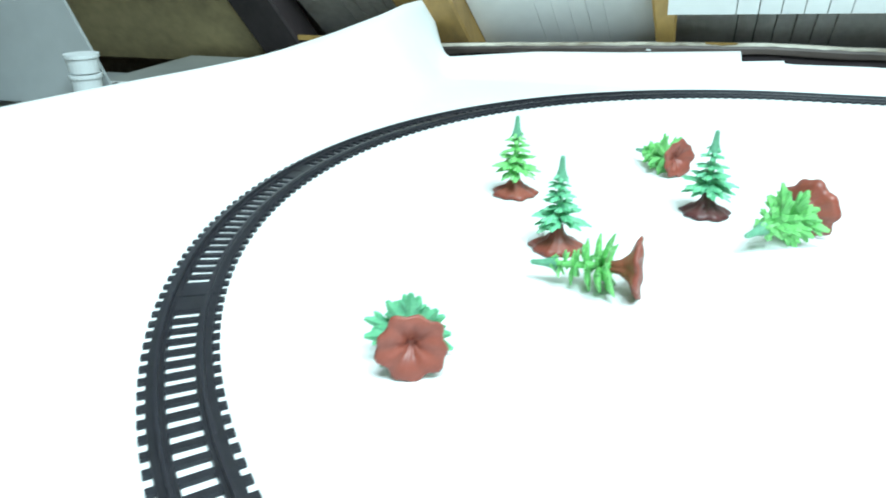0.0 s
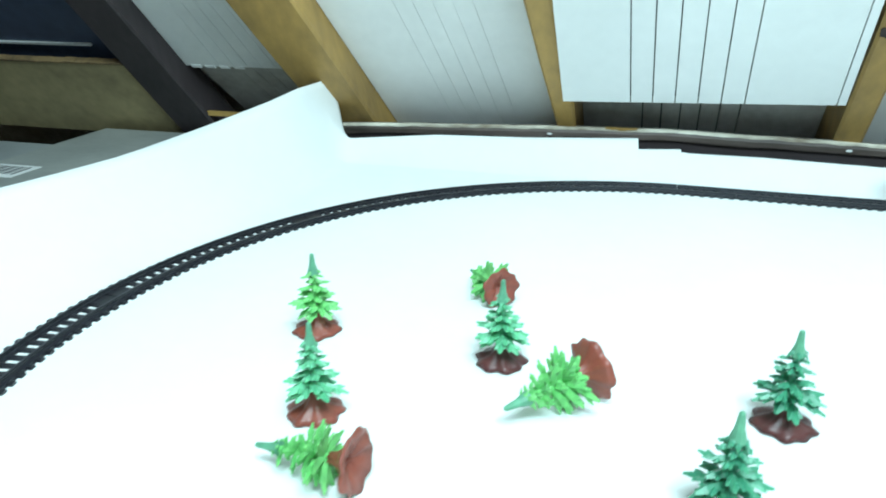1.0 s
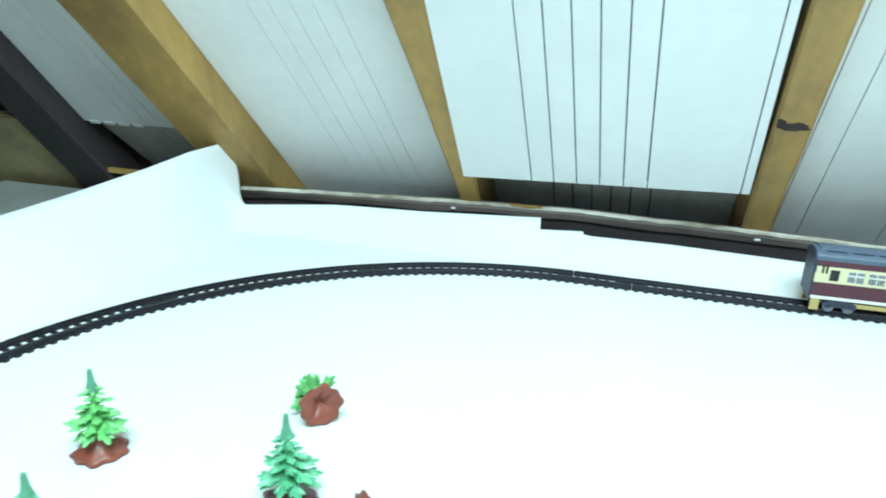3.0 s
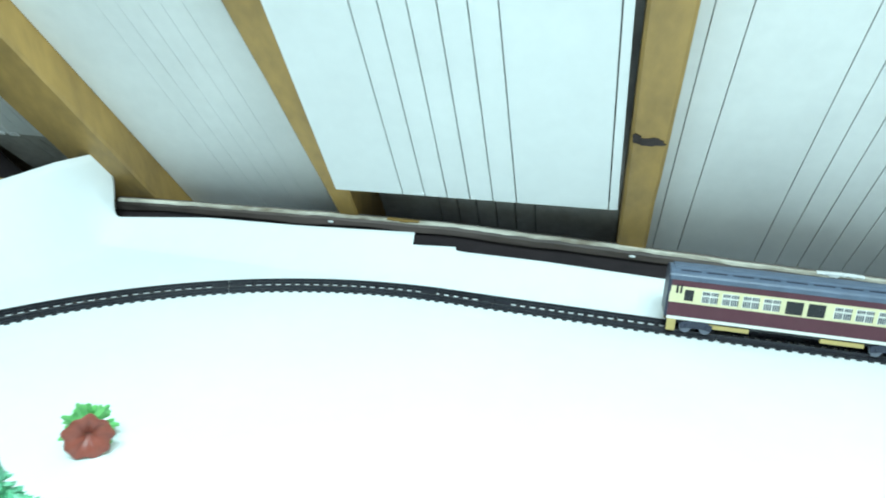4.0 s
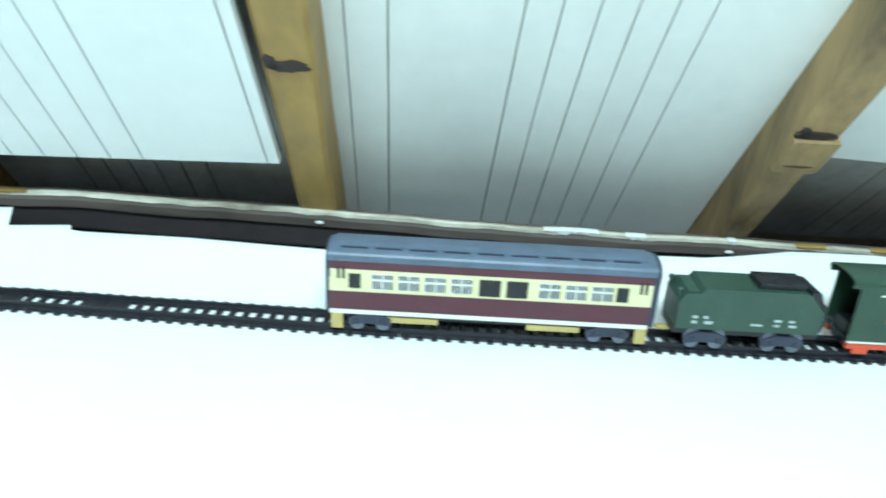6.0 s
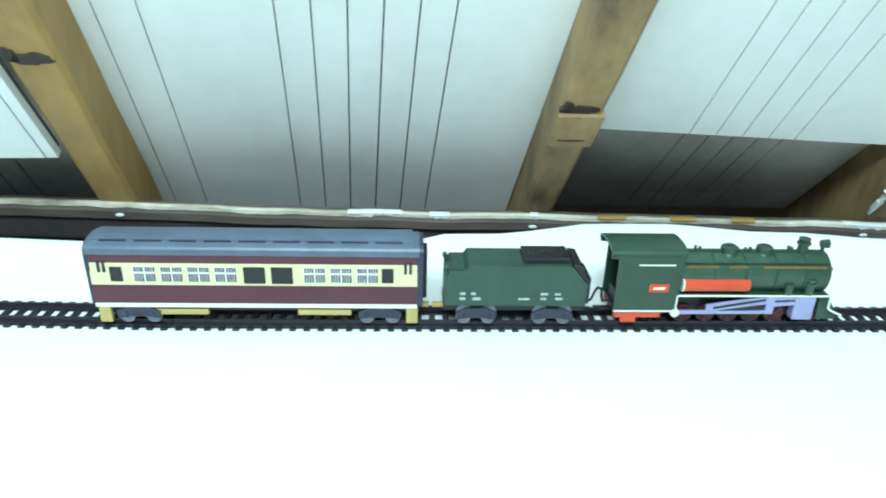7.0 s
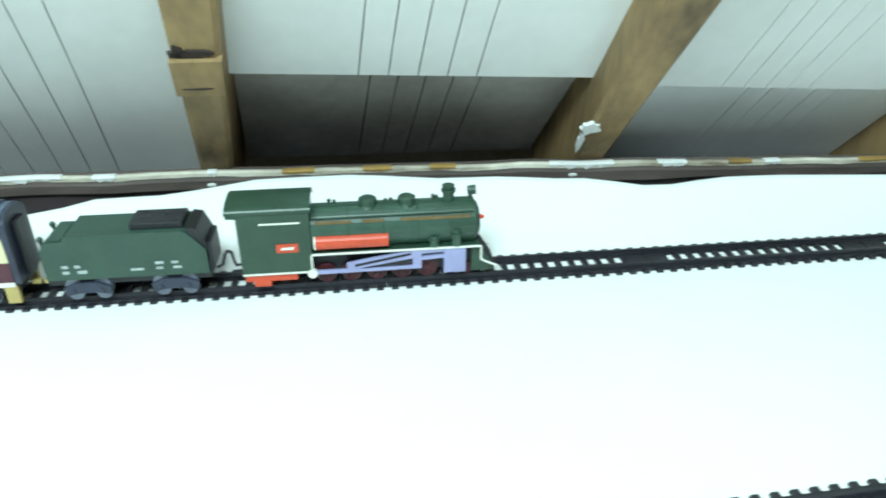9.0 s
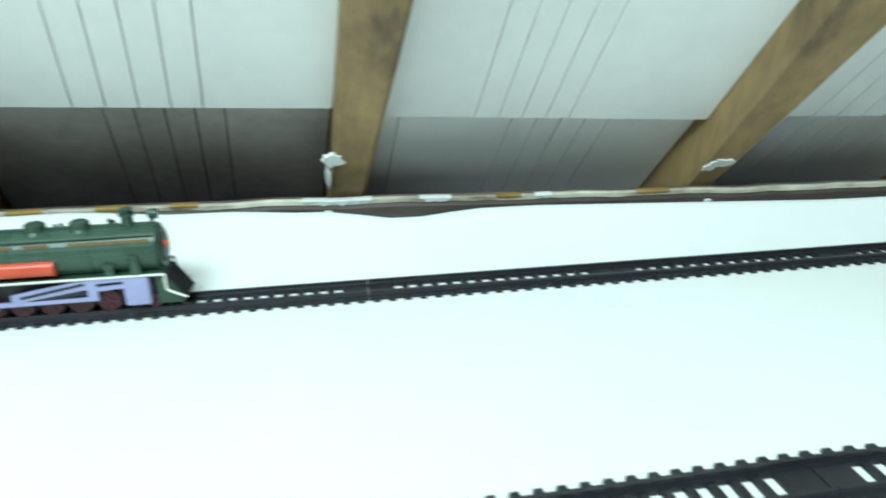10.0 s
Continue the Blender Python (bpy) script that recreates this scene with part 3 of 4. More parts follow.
def track_section(name, radius, length, ties, label, plates=(True, True)):
    """One section from its start at the origin along +x; radius 0: straight, else bending to the right."""
    ob = holder(name)
    pitch = length / ties

    def at(s):
        if not radius:
            return Vector((s, 0, 0)), Vector((0, 1, 0)), 0.0
        a = s / radius
        return Vector((radius * math.sin(a), radius * (math.cos(a) - 1), 0)), Vector((math.sin(a), math.cos(a), 0)), -a

    h = [at(length * (0.001 + 0.998 * i / 12))[:2] for i in range(13)]
    for s in (-1, 1):
        g = s * GAUGE
        b = sweep(bmesh.new(), [(g - s * 0.0030, 0), (g + s * 0.0042, 0), (g + s * 0.0038, 0.0021), (g - s * 0.0026, 0.0021)], h)
        part("rail_bed", b, M_TRACK, ob)
        b = sweep(bmesh.new(), [(g - 0.0010, 0.0020), (g + 0.0010, 0.0020), (g + 0.0006, 0.0029), (g + 0.0009, 0.0033), (g + 0.0008, 0.0043), (g - 0.0008, 0.0043), (g - 0.0009, 0.0033), (g - 0.0006, 0.0029)], h)
        part("rail", b, M_RAIL, ob)
    if "tie" not in TIE_MESH:
        b = prism(bmesh.new(), [(-0.0020, 0), (0.0020, 0), (0.0017, 0.0016), (-0.0017, 0.0016)], -TIE, TIE)
        bmesh.ops.recalc_face_normals(b, faces=b.faces)
        me = bpy.data.meshes.new("tie")
        b.to_mesh(me)
        b.free()
        me.materials.append(M_TRACK)
        TIE_MESH["tie"] = me
    for i in range(ties):
        c, side, a = at((i + 0.5) * pitch)
        t = new("tie", TIE_MESH["tie"])
        t.parent = ob
        t.matrix_basis = Matrix.Translation(c) @ Matrix.Rotation(a, 4, "Z")
    for (s0, s1), on in zip(((0.0004, 1.55 * PITCH), (length - 1.55 * PITCH, length - 0.0004)), plates):
        if not on:
            continue
        hh = [at(s0 + (s1 - s0) * i / 3)[:2] for i in range(4)]
        part("joint_plate", sweep(bmesh.new(), [(-0.0062, 0), (0.0062, 0), (0.0062, 0.0018), (-0.0062, 0.0018)], hh), M_TRACK, ob)
    return tagged(ob, label, "track", "toy railway track sections")


RING, CX, CY = 0.384, -0.172, -0.539
# the straight: length, number of ties and heading of each section, which meet a little askew
STRAIGHT = [(0.054, 6, -2.0), (0.187, 22, -1.1), (0.187, 22, 0.5), (0.161, 19, 0.8), (0.161, 19, 0.9), (0.148, 17, 0.9), (0.148, 17, 0.9), (0.148, 17, 0.9), (0.148, 17, 0.9)]


def along(d):
    """A pose d metres along the straight from its start."""
    x, y = CX, CY + RING
    for k, (length, ties, yaw) in enumerate(STRAIGHT):
        a = radians(yaw)
        if d < length - 1e-6 or k == len(STRAIGHT) - 1:
            return pose(x + d * math.cos(a), y + d * math.sin(a), LIFT, 0, 0, yaw)
        x, y, d = x + length * math.cos(a), y + length * math.sin(a), d - length


first, gone = {}, 0.0
for length, ties, yaw in STRAIGHT:
    if ties not in first:
        first[ties] = track_section("track_section", 0, length, ties, "straight black plastic toy track section on white paper", (ties > 6, True))
        first[ties].matrix_basis = along(gone)
    else:
        copy_thing(first[ties], along(gone))
    gone += length
ARC, ARC_TIES = 0.190, 22
curve = track_section("track_section", RING, ARC, ARC_TIES, "curved black plastic toy track section on white paper")
TURN = math.degrees(ARC / RING)


def ring_pose(cx, cy, deg):
    """Start of a curved section at the angle deg of the ring round (cx, cy), running clockwise."""
    a = radians(deg)
    return pose(cx + RING * math.cos(a), cy + RING * math.sin(a), LIFT, 0, 0, deg - 90)


curve.matrix_basis = ring_pose(CX, CY, 90 + TURN)
for i in range(2, 6):
    copy_thing(curve, ring_pose(CX, CY, 90 + TURN * i))
# the track in front: two straight sections run slightly askew into a curve
NEAR_X, NEAR_Y, NEAR_YAW = 0.728, -0.3455, 3.0
NEAR = radians(NEAR_YAW)
for k in (-2, -1):
    copy_thing(first[22], pose(NEAR_X + 0.187 * k * math.cos(NEAR), NEAR_Y + 0.187 * k * math.sin(NEAR), LIFT, 0, 0, NEAR_YAW))
for i in range(2):
    copy_thing(curve, ring_pose(NEAR_X + RING * math.sin(NEAR), NEAR_Y - RING * math.cos(NEAR), 90 + NEAR_YAW - TURN * i))


# ---- toy fir trees ----
def fir(kind, mound, seed, label, spread=1.1):
    """A moulded plastic fir on a scalloped mound, 48 mm tall, origin at the middle of its foot."""
    rnd = random.Random(seed)
    ob = holder("fir_tree")
    b = bmesh.new()
    n = 44
    rings = []
    for r, z in ((0.0, 0.0062), (0.0022, 0.0060), (0.0030, 0.0038), (0.0080, 0.0022), (0.0128, 0.0), (0.0138, 0.0008), (0.0110, 0.0028), (0.0062, 0.0050), (0.0034, 0.0088), (0.0025, 0.0128), (0.0, 0.0132)):
        if r == 0:
            rings.append([b.verts.new((0, 0, z))])
            continue
        row = []
        for i in range(n):
            a = 2 * math.pi * i / n
            w = 1 + (0.06 * math.sin(9 * a + seed) + 0.05 * math.sin(5 * a + seed * 2)) * min(1, r / 0.010)
            row.append(b.verts.new((r * w * math.cos(a), r * w * math.sin(a), z + 0.0004 * math.sin(7 * a + seed))))
        rings.append(row)
    for r, s in zip(rings, rings[1:]):
        for i in range(n):
            j = (i + 1) % n
            if len(r) == 1:
                b.faces.new((r[0], s[j], s[i]))
            elif len(s) == 1:
                b.faces.new((r[i], r[j], s[0]))
            else:
                b.faces.new((r[i], r[j], s[j], s[i]))
    part("mound", b, M_MOUND[mound], ob, "brown plastic mound with a scalloped rim", True)
    b = bmesh.new()
    cyl(b, (0, 0, 0.0120), (0, 0, 0.0400), 0.0020, 0.0014, 8)
    part("trunk", b, M_TREE[kind], ob)
    b = bmesh.new()
    cyl(b, (0, 0, 0.0365), (0, 0, 0.0415), 0.0034, 0.0020, 9)
    cyl(b, (0, 0, 0.0414), (0, 0, 0.0478), 0.0019, 0.0012, 9)
    ball(b, (0, 0, 0.0477), 0.0013, n=8)
    part("tip", b, M_TIP, ob, "blunt dusty tip")
    b = bmesh.new()

    def leaf(root, way, length, width, droop):
        """A tapering, ridged blade that bends down along its length."""
        way = Vector(way).normalized()
        side = way.cross(Vector((0, 0, 1))).normalized()
        rows = []
        for k, (u, w) in enumerate(((0, 0.5), (0.35, 1.0), (0.7, 0.85), (1.0, 0.3))):
            c = Vector(root) + way * (length * u) + Vector((0, 0, -droop * u * u))
            rows.append([b.verts.new(c - side * width * w), b.verts.new(c + Vector((0, 0, width * 0.75 * w))), b.verts.new(c + side * width * w), b.verts.new(c - Vector((0, 0, width * 0.45 * w)))])
        for p, q in zip(rows, rows[1:]):
            for k in range(4):
                b.faces.new((p[k], p[(k + 1) % 4], q[(k + 1) % 4], q[k]))
        b.faces.new(rows[-1])

    tiers = [(0.0150, 0.0142, 8, 0.0034), (0.0178, 0.0136, 8, 0.0012), (0.0232, 0.0108, 7, 0.0004), (0.0288, 0.0082, 7, 0.0006), (0.0338, 0.0062, 6, 0.0012), (0.0382, 0.0042, 6, 0.0024)]
    for z, reach, count, droop in tiers:
        reach *= spread
        turn = rnd.random() * 6.28
        for i in range(count):
            a = turn + 2 * math.pi * (i + rnd.uniform(-0.22, 0.22)) / count
            length = reach * rnd.uniform(0.72, 1.06)
            way = Vector((math.cos(a), math.sin(a), rnd.uniform(-0.06, 0.16)))
            root = (0.0006 * math.cos(a), 0.0006 * math.sin(a), z + rnd.uniform(-0.0012, 0.0012))
            leaf(root, way, length, reach * 0.150 + 0.0005, droop)
            flat = way.cross(Vector((0, 0, 1))).normalized()
            for sgn in (-1, 1):
                u = rnd.uniform(0.38, 0.55)
                c = Vector(root) + way.normalized() * (length * u) + Vector((0, 0, -droop * u * u))
                leaf(c, way.normalized() * 0.95 + flat * sgn * 0.62, length * 0.40, reach * 0.085 + 0.0003, droop * 0.4)
    part("crown", b, M_TREE[kind], ob)
    return tagged(ob, label, "toy tree", "toy fir trees inside the track loop")


def stand(ob, x, y, turn=0, size=1.05):
    ob.matrix_basis = pose(x, y, 0.0016, 0, 0, turn) @ Matrix.Diagonal((size, size, size, 1))
    return ob


def topple(ob, x, y, dx, dy, spin=0, pitch=8, size=1.0):
    """Lay the tree down: its mound's rim at (x, y), its tip pointing along (dx, dy)."""
    yaw = math.atan2(dy, dx)
    m = Matrix.Translation((x, y, 0.0016)) @ Matrix.Rotation(yaw, 4, "Z") @ Matrix.Rotation(radians(90 + pitch), 4, "Y") @ Matrix.Translation((-0.0138 * size, 0, 0)) @ Matrix.Rotation(radians(spin), 4, "Z")
    ob.matrix_basis = m @ Matrix.Diagonal((size, size, size, 1))
    return ob


stand(fir("spring", "rust", 1, "spring-green toy fir tree on a rust-brown mound"), -0.401, -0.512, 10)
stand(fir("mint", "rust", 2, "mint-green toy fir tree on a rust-brown mound"), -0.366, -0.592, 60)
stand(fir("mint", "umber", 3, "mint-green toy fir tree on a dark brown mound"), -0.284, -0.520, 140)
stand(fir("deep", "umber", 4, "deep green toy fir tree on a dark brown mound"), -0.139, -0.544, 200, 1.08)
stand(fir("deep", "umber", 5, "deep green toy fir tree near the table's middle"), -0.174, -0.619, 250, 1.08)
topple(fir("spring", "rust", 6, "spring-green toy fir lying on its side, mound facing out", 1.2), -0.2955, -0.453, -0.62, 0.78, 20, 6, 0.94)
topple(fir("spring", "rust", 7, "spring-green toy fir lying flat beside a standing one"), -0.3225, -0.640, -0.99, 0.10, 75, 5, 1.06)
topple(fir("spring", "rust", 8, "toppled spring-green toy fir with tip towards the table's front"), -0.231, -0.540, -0.68, -0.73, 130, 4, 1.18)
topple(fir("mint", "rust", 9, "toppled toy fir showing the underside of its mound", 1.3), -0.4065, -0.7305, -0.33, 0.94, 200, 8, 0.98)


# ---- toy steam train ----
def wheel(parent, x, y, z, r, mat, rim=None):
    s = 1 if y > 0 else -1
    b = bmesh.new()
    cyl(b, (x, y - 0.0012, z), (x, y + 0.0012, z), r, n=20)
    cyl(b, (x, y - s * 0.0012, z), (x, y - s * 0.0018, z), r * 1.12, n=20)
    w = part("wheel", b, mat, parent)
    b = bmesh.new()
    cyl(b, (x, y + s * 0.0010, z), (x, y + s * 0.0020, z), r * 0.28, n=10)
    for k in range(6):
        a = math.pi * k / 3
        cyl(b, (x, y + s * 0.0014, z), (x + r * 0.8 * math.cos(a), y + s * 0.0014, z + r * 0.8 * math.sin(a)), r * 0.09, n=6)
    part("spokes", b, rim or mat, w)
    return w


RAILTOP = LIFT + 0.0043


def locomotive():
    """Nose towards +x, the cab's rear at x = 0, z = 0 at the rail tops."""
    ob = holder("locomotive")
    # frame and running boards
    part("frame", box(bmesh.new(), 0.002, 0.131, -0.0075, 0.0075, 0.004, 0.0196, 0.001), M_BLACK, ob)
    part("running_board", box(bmesh.new(), 0.0392, 0.134, -0.0135, 0.0135, 0.0197, 0.0212, 0.0004), M_LOCO, ob)
    # boiler with bands and smokebox
    b = bmesh.new()
    cyl(b, (0.036, 0, 0.0315), (0.118, 0, 0.0315), 0.0130, n=36)
    part("boiler", b, M_LOCO2, ob, smooth=False)
    b = bmesh.new()
    cyl(b, (0.1170, 0, 0.0315), (0.1320, 0, 0.0315), 0.0134, n=36)
    cyl(b, (0.1320, 0, 0.0315), (0.1340, 0, 0.0315), 0.0126, 0.0105, n=36)
    smokebox = part("smokebox", b, M_LOCO, ob)
    b = bmesh.new()
    cyl(b, (0.1340, 0, 0.0315), (0.1350, 0, 0.0315), 0.0085, 0.0078, n=28)
    part("smokebox_door", b, M_BLACK, smokebox)
    b = bmesh.new()
    cyl(b, (0.1345, -0.0040, 0.0345), (0.1368, -0.0040, 0.0345), 0.0016, 0.0013, 12)
    ball(b, (0.1368, -0.0040, 0.0345), 0.0013, n=10)
    part("front_lamp", b, M_RED, smokebox, "small red lamp")
    for x in (0.0600, 0.0795, 0.0990, 0.1170):
        b = bmesh.new()
        cyl(b, (x - 0.0006, 0, 0.0315), (x + 0.0006, 0, 0.0315), 0.01345, n=36)
        part("boiler_band", b, M_LOCO, ob)
    for s in (-1, 1):
        for a, c, d in ((0.042, 0.062, 0.0388), (0.068, 0.080, 0.0388), (0.0895, 0.129, 0.0388)):
            b = bmesh.new()
            yy = math.sqrt(0.0134 ** 2 - 0.0073 ** 2)
            box(b, a, c, s * yy - 0.0006, s * yy + 0.0006, d - 0.0009, d + 0.0006)
            part("stripe", b, M_GOLD, ob, "dull gold stripe")
        b = bmesh.new()
        cyl(b, (0.0395, s * 0.0108, 0.0412), (0.131, s * 0.0104, 0.0412), 0.0005, n=8)
        part("handrail", b, M_LOCO, ob)
        # red air cylinder on the running board
        b = bmesh.new()
        cyl(b, (0.0415, s * 0.0120, 0.0272), (0.0820, s * 0.0120, 0.0272), 0.0042, n=24)
        part("air_cylinder", b, M_RED, ob, "orange-red air cylinder")
        b = bmesh.new()
        cyl(b, (0.0405, s * 0.0120, 0.0272), (0.0414, s * 0.0120, 0.0272), 0.0044, n=24)
        part("cylinder_cap", b, M_IVORY, ob)
        # pumps ahead of the cylinder
        for x, w, h in ((0.1080, 0.006, 0.0065), (0.1210, 0.0065, 0.0105)):
            b = bmesh.new()
            cyl(b, (x, s * 0.0125, 0.0213), (x, s * 0.0125, 0.0213 + h), w * 0.42, n=12)
            cyl(b, (x, s * 0.0125, 0.0213 + h * 0.62), (x, s * 0.0125, 0.0213 + h * 0.75), w * 0.55, n=12)
            part("pump", b, M_LOCO2, ob)
        # white edge rail bending down to the pilot
        b = bmesh.new()
        y = s * 0.0142
        bend = [(0.0, 0.0101), (0.0375, 0.0101), (0.0385, 0.0110), (0.0385, 0.0204), (0.1350, 0.0204), (0.1352, 0.0120), (0.1370, 0.0105), (0.1450, 0.0068)]
        for p, q in zip(bend, bend[1:]):
            cyl(b, (p[0], y, p[1]), (q[0], y, q[1]), 0.0007, n=8)
        part("edge_rail", b, M_IVORY, ob, "white edge rail")
        b = bmesh.new()
        cyl(b, (0.0385, y - 0.0010, 0.0088), (0.0385, y + 0.0012, 0.0088), 0.0028, n=18)
        part("crank_disc", b, M_IVORY, ob, "round white crank disc")
        # coupling rods and valve gear, with open slots
        b = bmesh.new()
        yr0, yr1 = s * 0.0122, s * 0.0138
        lo, hi = min(yr0, yr1), max(yr0, yr1)
        prism(b, [(0.040, 0.0074), (0.0995, 0.0078), (0.0995, 0.0100), (0.040, 0.0096)], lo, hi)
        prism(b, [(0.058, 0.0094), (0.062, 0.0096), (0.0995, 0.0150), (0.0995, 0.0196), (0.090, 0.0190), (0.058, 0.0136)], lo, hi)
        prism(b, [(0.0955, 0.0078), (0.1005, 0.0078), (0.1005, 0.0198), (0.0955, 0.0198)], lo - 0.0003, hi + 0.0003)
        part("valve_gear", b, M_LILAC, ob, "lilac-grey valve gear")
        b = bmesh.new()
        prism(b, [(0.0625, 0.0112), (0.0945, 0.0170), (0.0945, 0.0182), (0.0625, 0.0126)], lo - 0.0004, hi + 0.0004)
        prism(b, [(0.0660, 0.0100), (0.0940, 0.0116), (0.0940, 0.0138), (0.0880, 0.0134)], lo - 0.0004, hi + 0.0004)
        part("slot", b, M_BLACK, ob)
        b = bmesh.new()
        prism(b, [(0.1005, 0.0172), (0.1160, 0.0178), (0.1160, 0.0198), (0.1005, 0.0196)], lo, hi)
        prism(b, [(0.1005, 0.0130), (0.1160, 0.0140), (0.1160, 0.0160), (0.1005, 0.0152)], lo, hi)
        part("slide_bar", b, M_LILAC, ob)
        b = bmesh.new()
        box(b, 0.1135, 0.1265, s * 0.0105 - 0.0038, s * 0.0105 + 0.0038, 0.0036, 0.0198, 0.0010)
        part("steam_chest", b, M_LILAC, ob, "lilac-grey steam chest")
        for x in (0.046, 0.0605, 0.075, 0.0895, 0.104):
            wheel(ob, x, s * GAUGE, 0.0060, 0.0060, M_WHEEL)
        wheel(ob, 0.127, s * GAUGE, 0.0040, 0.0040, M_WHEEL)
        b = bmesh.new()
        box(b, 0.001, 0.0300, s * 0.0122 - 0.0016, s * 0.0122 + 0.0016, 0.0048, 0.0096, 0.0006)
        box(b, 0.0055, 0.0150, s * 0.0122 - 0.0018, s * 0.0122 + 0.0018, 0.0016, 0.0060, 0.0005)
        part("ash_pan", b, M_RED, ob, "orange-red ash pan")
    # cab
    for s in (-1, 1):
        b = bmesh.new()
        prism(b, [(0.0, 0.0100), (0.0390, 0.0100), (0.0390, 0.0490), (-0.0050, 0.0490), (-0.0052, 0.0452), (0.0, 0.0448)], s * 0.0140 - 0.0007, s * 0.0140 + 0.0007)
        side = part("cab_side", b, M_LOCO, ob)
        part("trim_line", box(bmesh.new(), 0.0120, 0.0340, s * 0.0149 - 0.0003, s * 0.0149 + 0.0003, 0.0408, 0.0417), M_IVORY, side, "white trim line")
        part("sill_line", box(bmesh.new(), 0.0, 0.0390, s * 0.0149 - 0.0003, s * 0.0149 + 0.0003, 0.0096, 0.0106), M_IVORY, side)
        part("name_plate", box(bmesh.new(), 0.0200, 0.0320, s * 0.0150 - 0.0003, s * 0.0150 + 0.0003, 0.0234, 0.0286), M_RED, side, "small red plate with a white mark")
        part("plate_mark", prism(bmesh.new(), [(0.0222, 0.0252), (0.0292, 0.0252), (0.0300, 0.0268), (0.0230, 0.0266)], s * 0.0154 - 0.0002, s * 0.0154 + 0.0002), M_IVORY, side)
    part("cab_front", box(bmesh.new(), 0.0376, 0.0389, -0.0133, 0.0133, 0.0100, 0.0492), M_LOCO, ob)
    part("cab_floor", box(bmesh.new(), 0.0005, 0.0375, -0.0132, 0.0132, 0.0101, 0.0115), M_BLACK, ob)
    part("backhead", box(bmesh.new(), 0.028, 0.0375, -0.0085, 0.0085, 0.0116, 0.040, 0.002), M_BLACK, ob)
    arc = [(0.0158 * math.sin(radians(a)), 0.0478 + 0.0044 * (math.cos(radians(a))) ** 0.7) for a in range(-90, 91, 10)]
    inner = [(y * 0.95, z - 0.0012) for y, z in reversed(arc)]
    part("cab_roof", prism(bmesh.new(), arc + inner, -0.0054, 0.0402, axis="x"), M_LOCO, ob)
    # domes, chimney, whistle, headlight
    for x, r in ((0.0715, 0.0052), (0.0935, 0.0050)):
        b = bmesh.new()
        cyl(b, (x, 0, 0.0425), (x, 0, 0.0445), r * 1.3, r * 1.05, 24)
        cyl(b, (x, 0, 0.0444), (x, 0, 0.0476), r * 1.05, r, 24)
        cyl(b, (x, 0, 0.0476), (x, 0, 0.0486), r, r * 0.72, 24)
        part("dome", b, M_LOCO, ob)
    b = bmesh.new()
    cyl(b, (0.1175, 0, 0.0435), (0.1175, 0, 0.0500), 0.0034, 0.0030, 18)
    cyl(b, (0.1175, 0, 0.0498), (0.1175, 0, 0.0512), 0.0042, 0.0042, 18)
    cyl(b, (0.1175, 0, 0.0512), (0.1175, 0, 0.0532), 0.0028, 0.0032, 18)
    cyl(b, (0.1175, 0, 0.0530), (0.1175, 0, 0.0536), 0.0036, 0.0036, 18)
    part("chimney", b, M_LOCO, ob)
    b = bmesh.new()
    cyl(b, (0.1300, 0, 0.0435), (0.1300, 0, 0.0490), 0.0012, n=10)
    cyl(b, (0.1285, 0, 0.0500), (0.1330, 0, 0.0500), 0.0024, 0.0029, 16)
    part("headlight", b, M_LOCO, ob)
    for x, h in ((0.0500, 0.0475), (0.0528, 0.0468), (0.0815, 0.0462), (0.0845, 0.0465), (0.1085, 0.0475), (0.1105, 0.0468)):
        b = bmesh.new()
        cyl(b, (x, 0, 0.0430), (x, 0, h), 0.0009, n=8)
        ball(b, (x, 0, h), 0.0012, n=8)
        part("whistle", b, M_LOCO, ob)
    b = bmesh.new()
    cyl(b, (0.0392, 0, 0.0447), (0.131, 0, 0.0447), 0.0011, n=8)
    part("top_pipe", b, M_LOCO, ob)
    # pilot
    b = bmesh.new()
    prism(b, [(0.1300, 0.0030), (0.1425, 0.0030), (0.1435, 0.0050), (0.1350, 0.0185), (0.1300, 0.0196)], -0.0115, 0.0115)
    part("pilot", b, M_LOCO, ob)
    for k in range(-3, 4):
        b = bmesh.new()
        cyl(b, (0.1352, k * 0.0031, 0.0186), (0.1442, k * 0.0031, 0.0048), 0.0008, n=6)
        part("pilot_bar", b, M_BLACK, ob)
    # drawbar to the tender
    b = bmesh.new()
    box(b, -0.0085, 0.003, -0.0020, 0.0020, 0.0040, 0.0056, 0.0004)
    hook = [(-0.0005, 0.0125), (-0.0045, 0.0120), (-0.0055, 0.0150), (-0.0062, 0.0205), (-0.0085, 0.0215), (-0.0100, 0.0190), (-0.0120, 0.0130), (-0.0150, 0.0115)]
    for p, q in zip(hook, hook[1:]):
        cyl(b, (p[0], -0.005, p[1]), (q[0], -0.005, q[1]), 0.0008, n=8)
        ball(b, (q[0], -0.005, q[1]), 0.0008, n=8)
    part("drawbar", b, M_BLACK, ob)
    return tagged(ob, "dark green toy steam locomotive with red and lilac running gear", "toy locomotive")


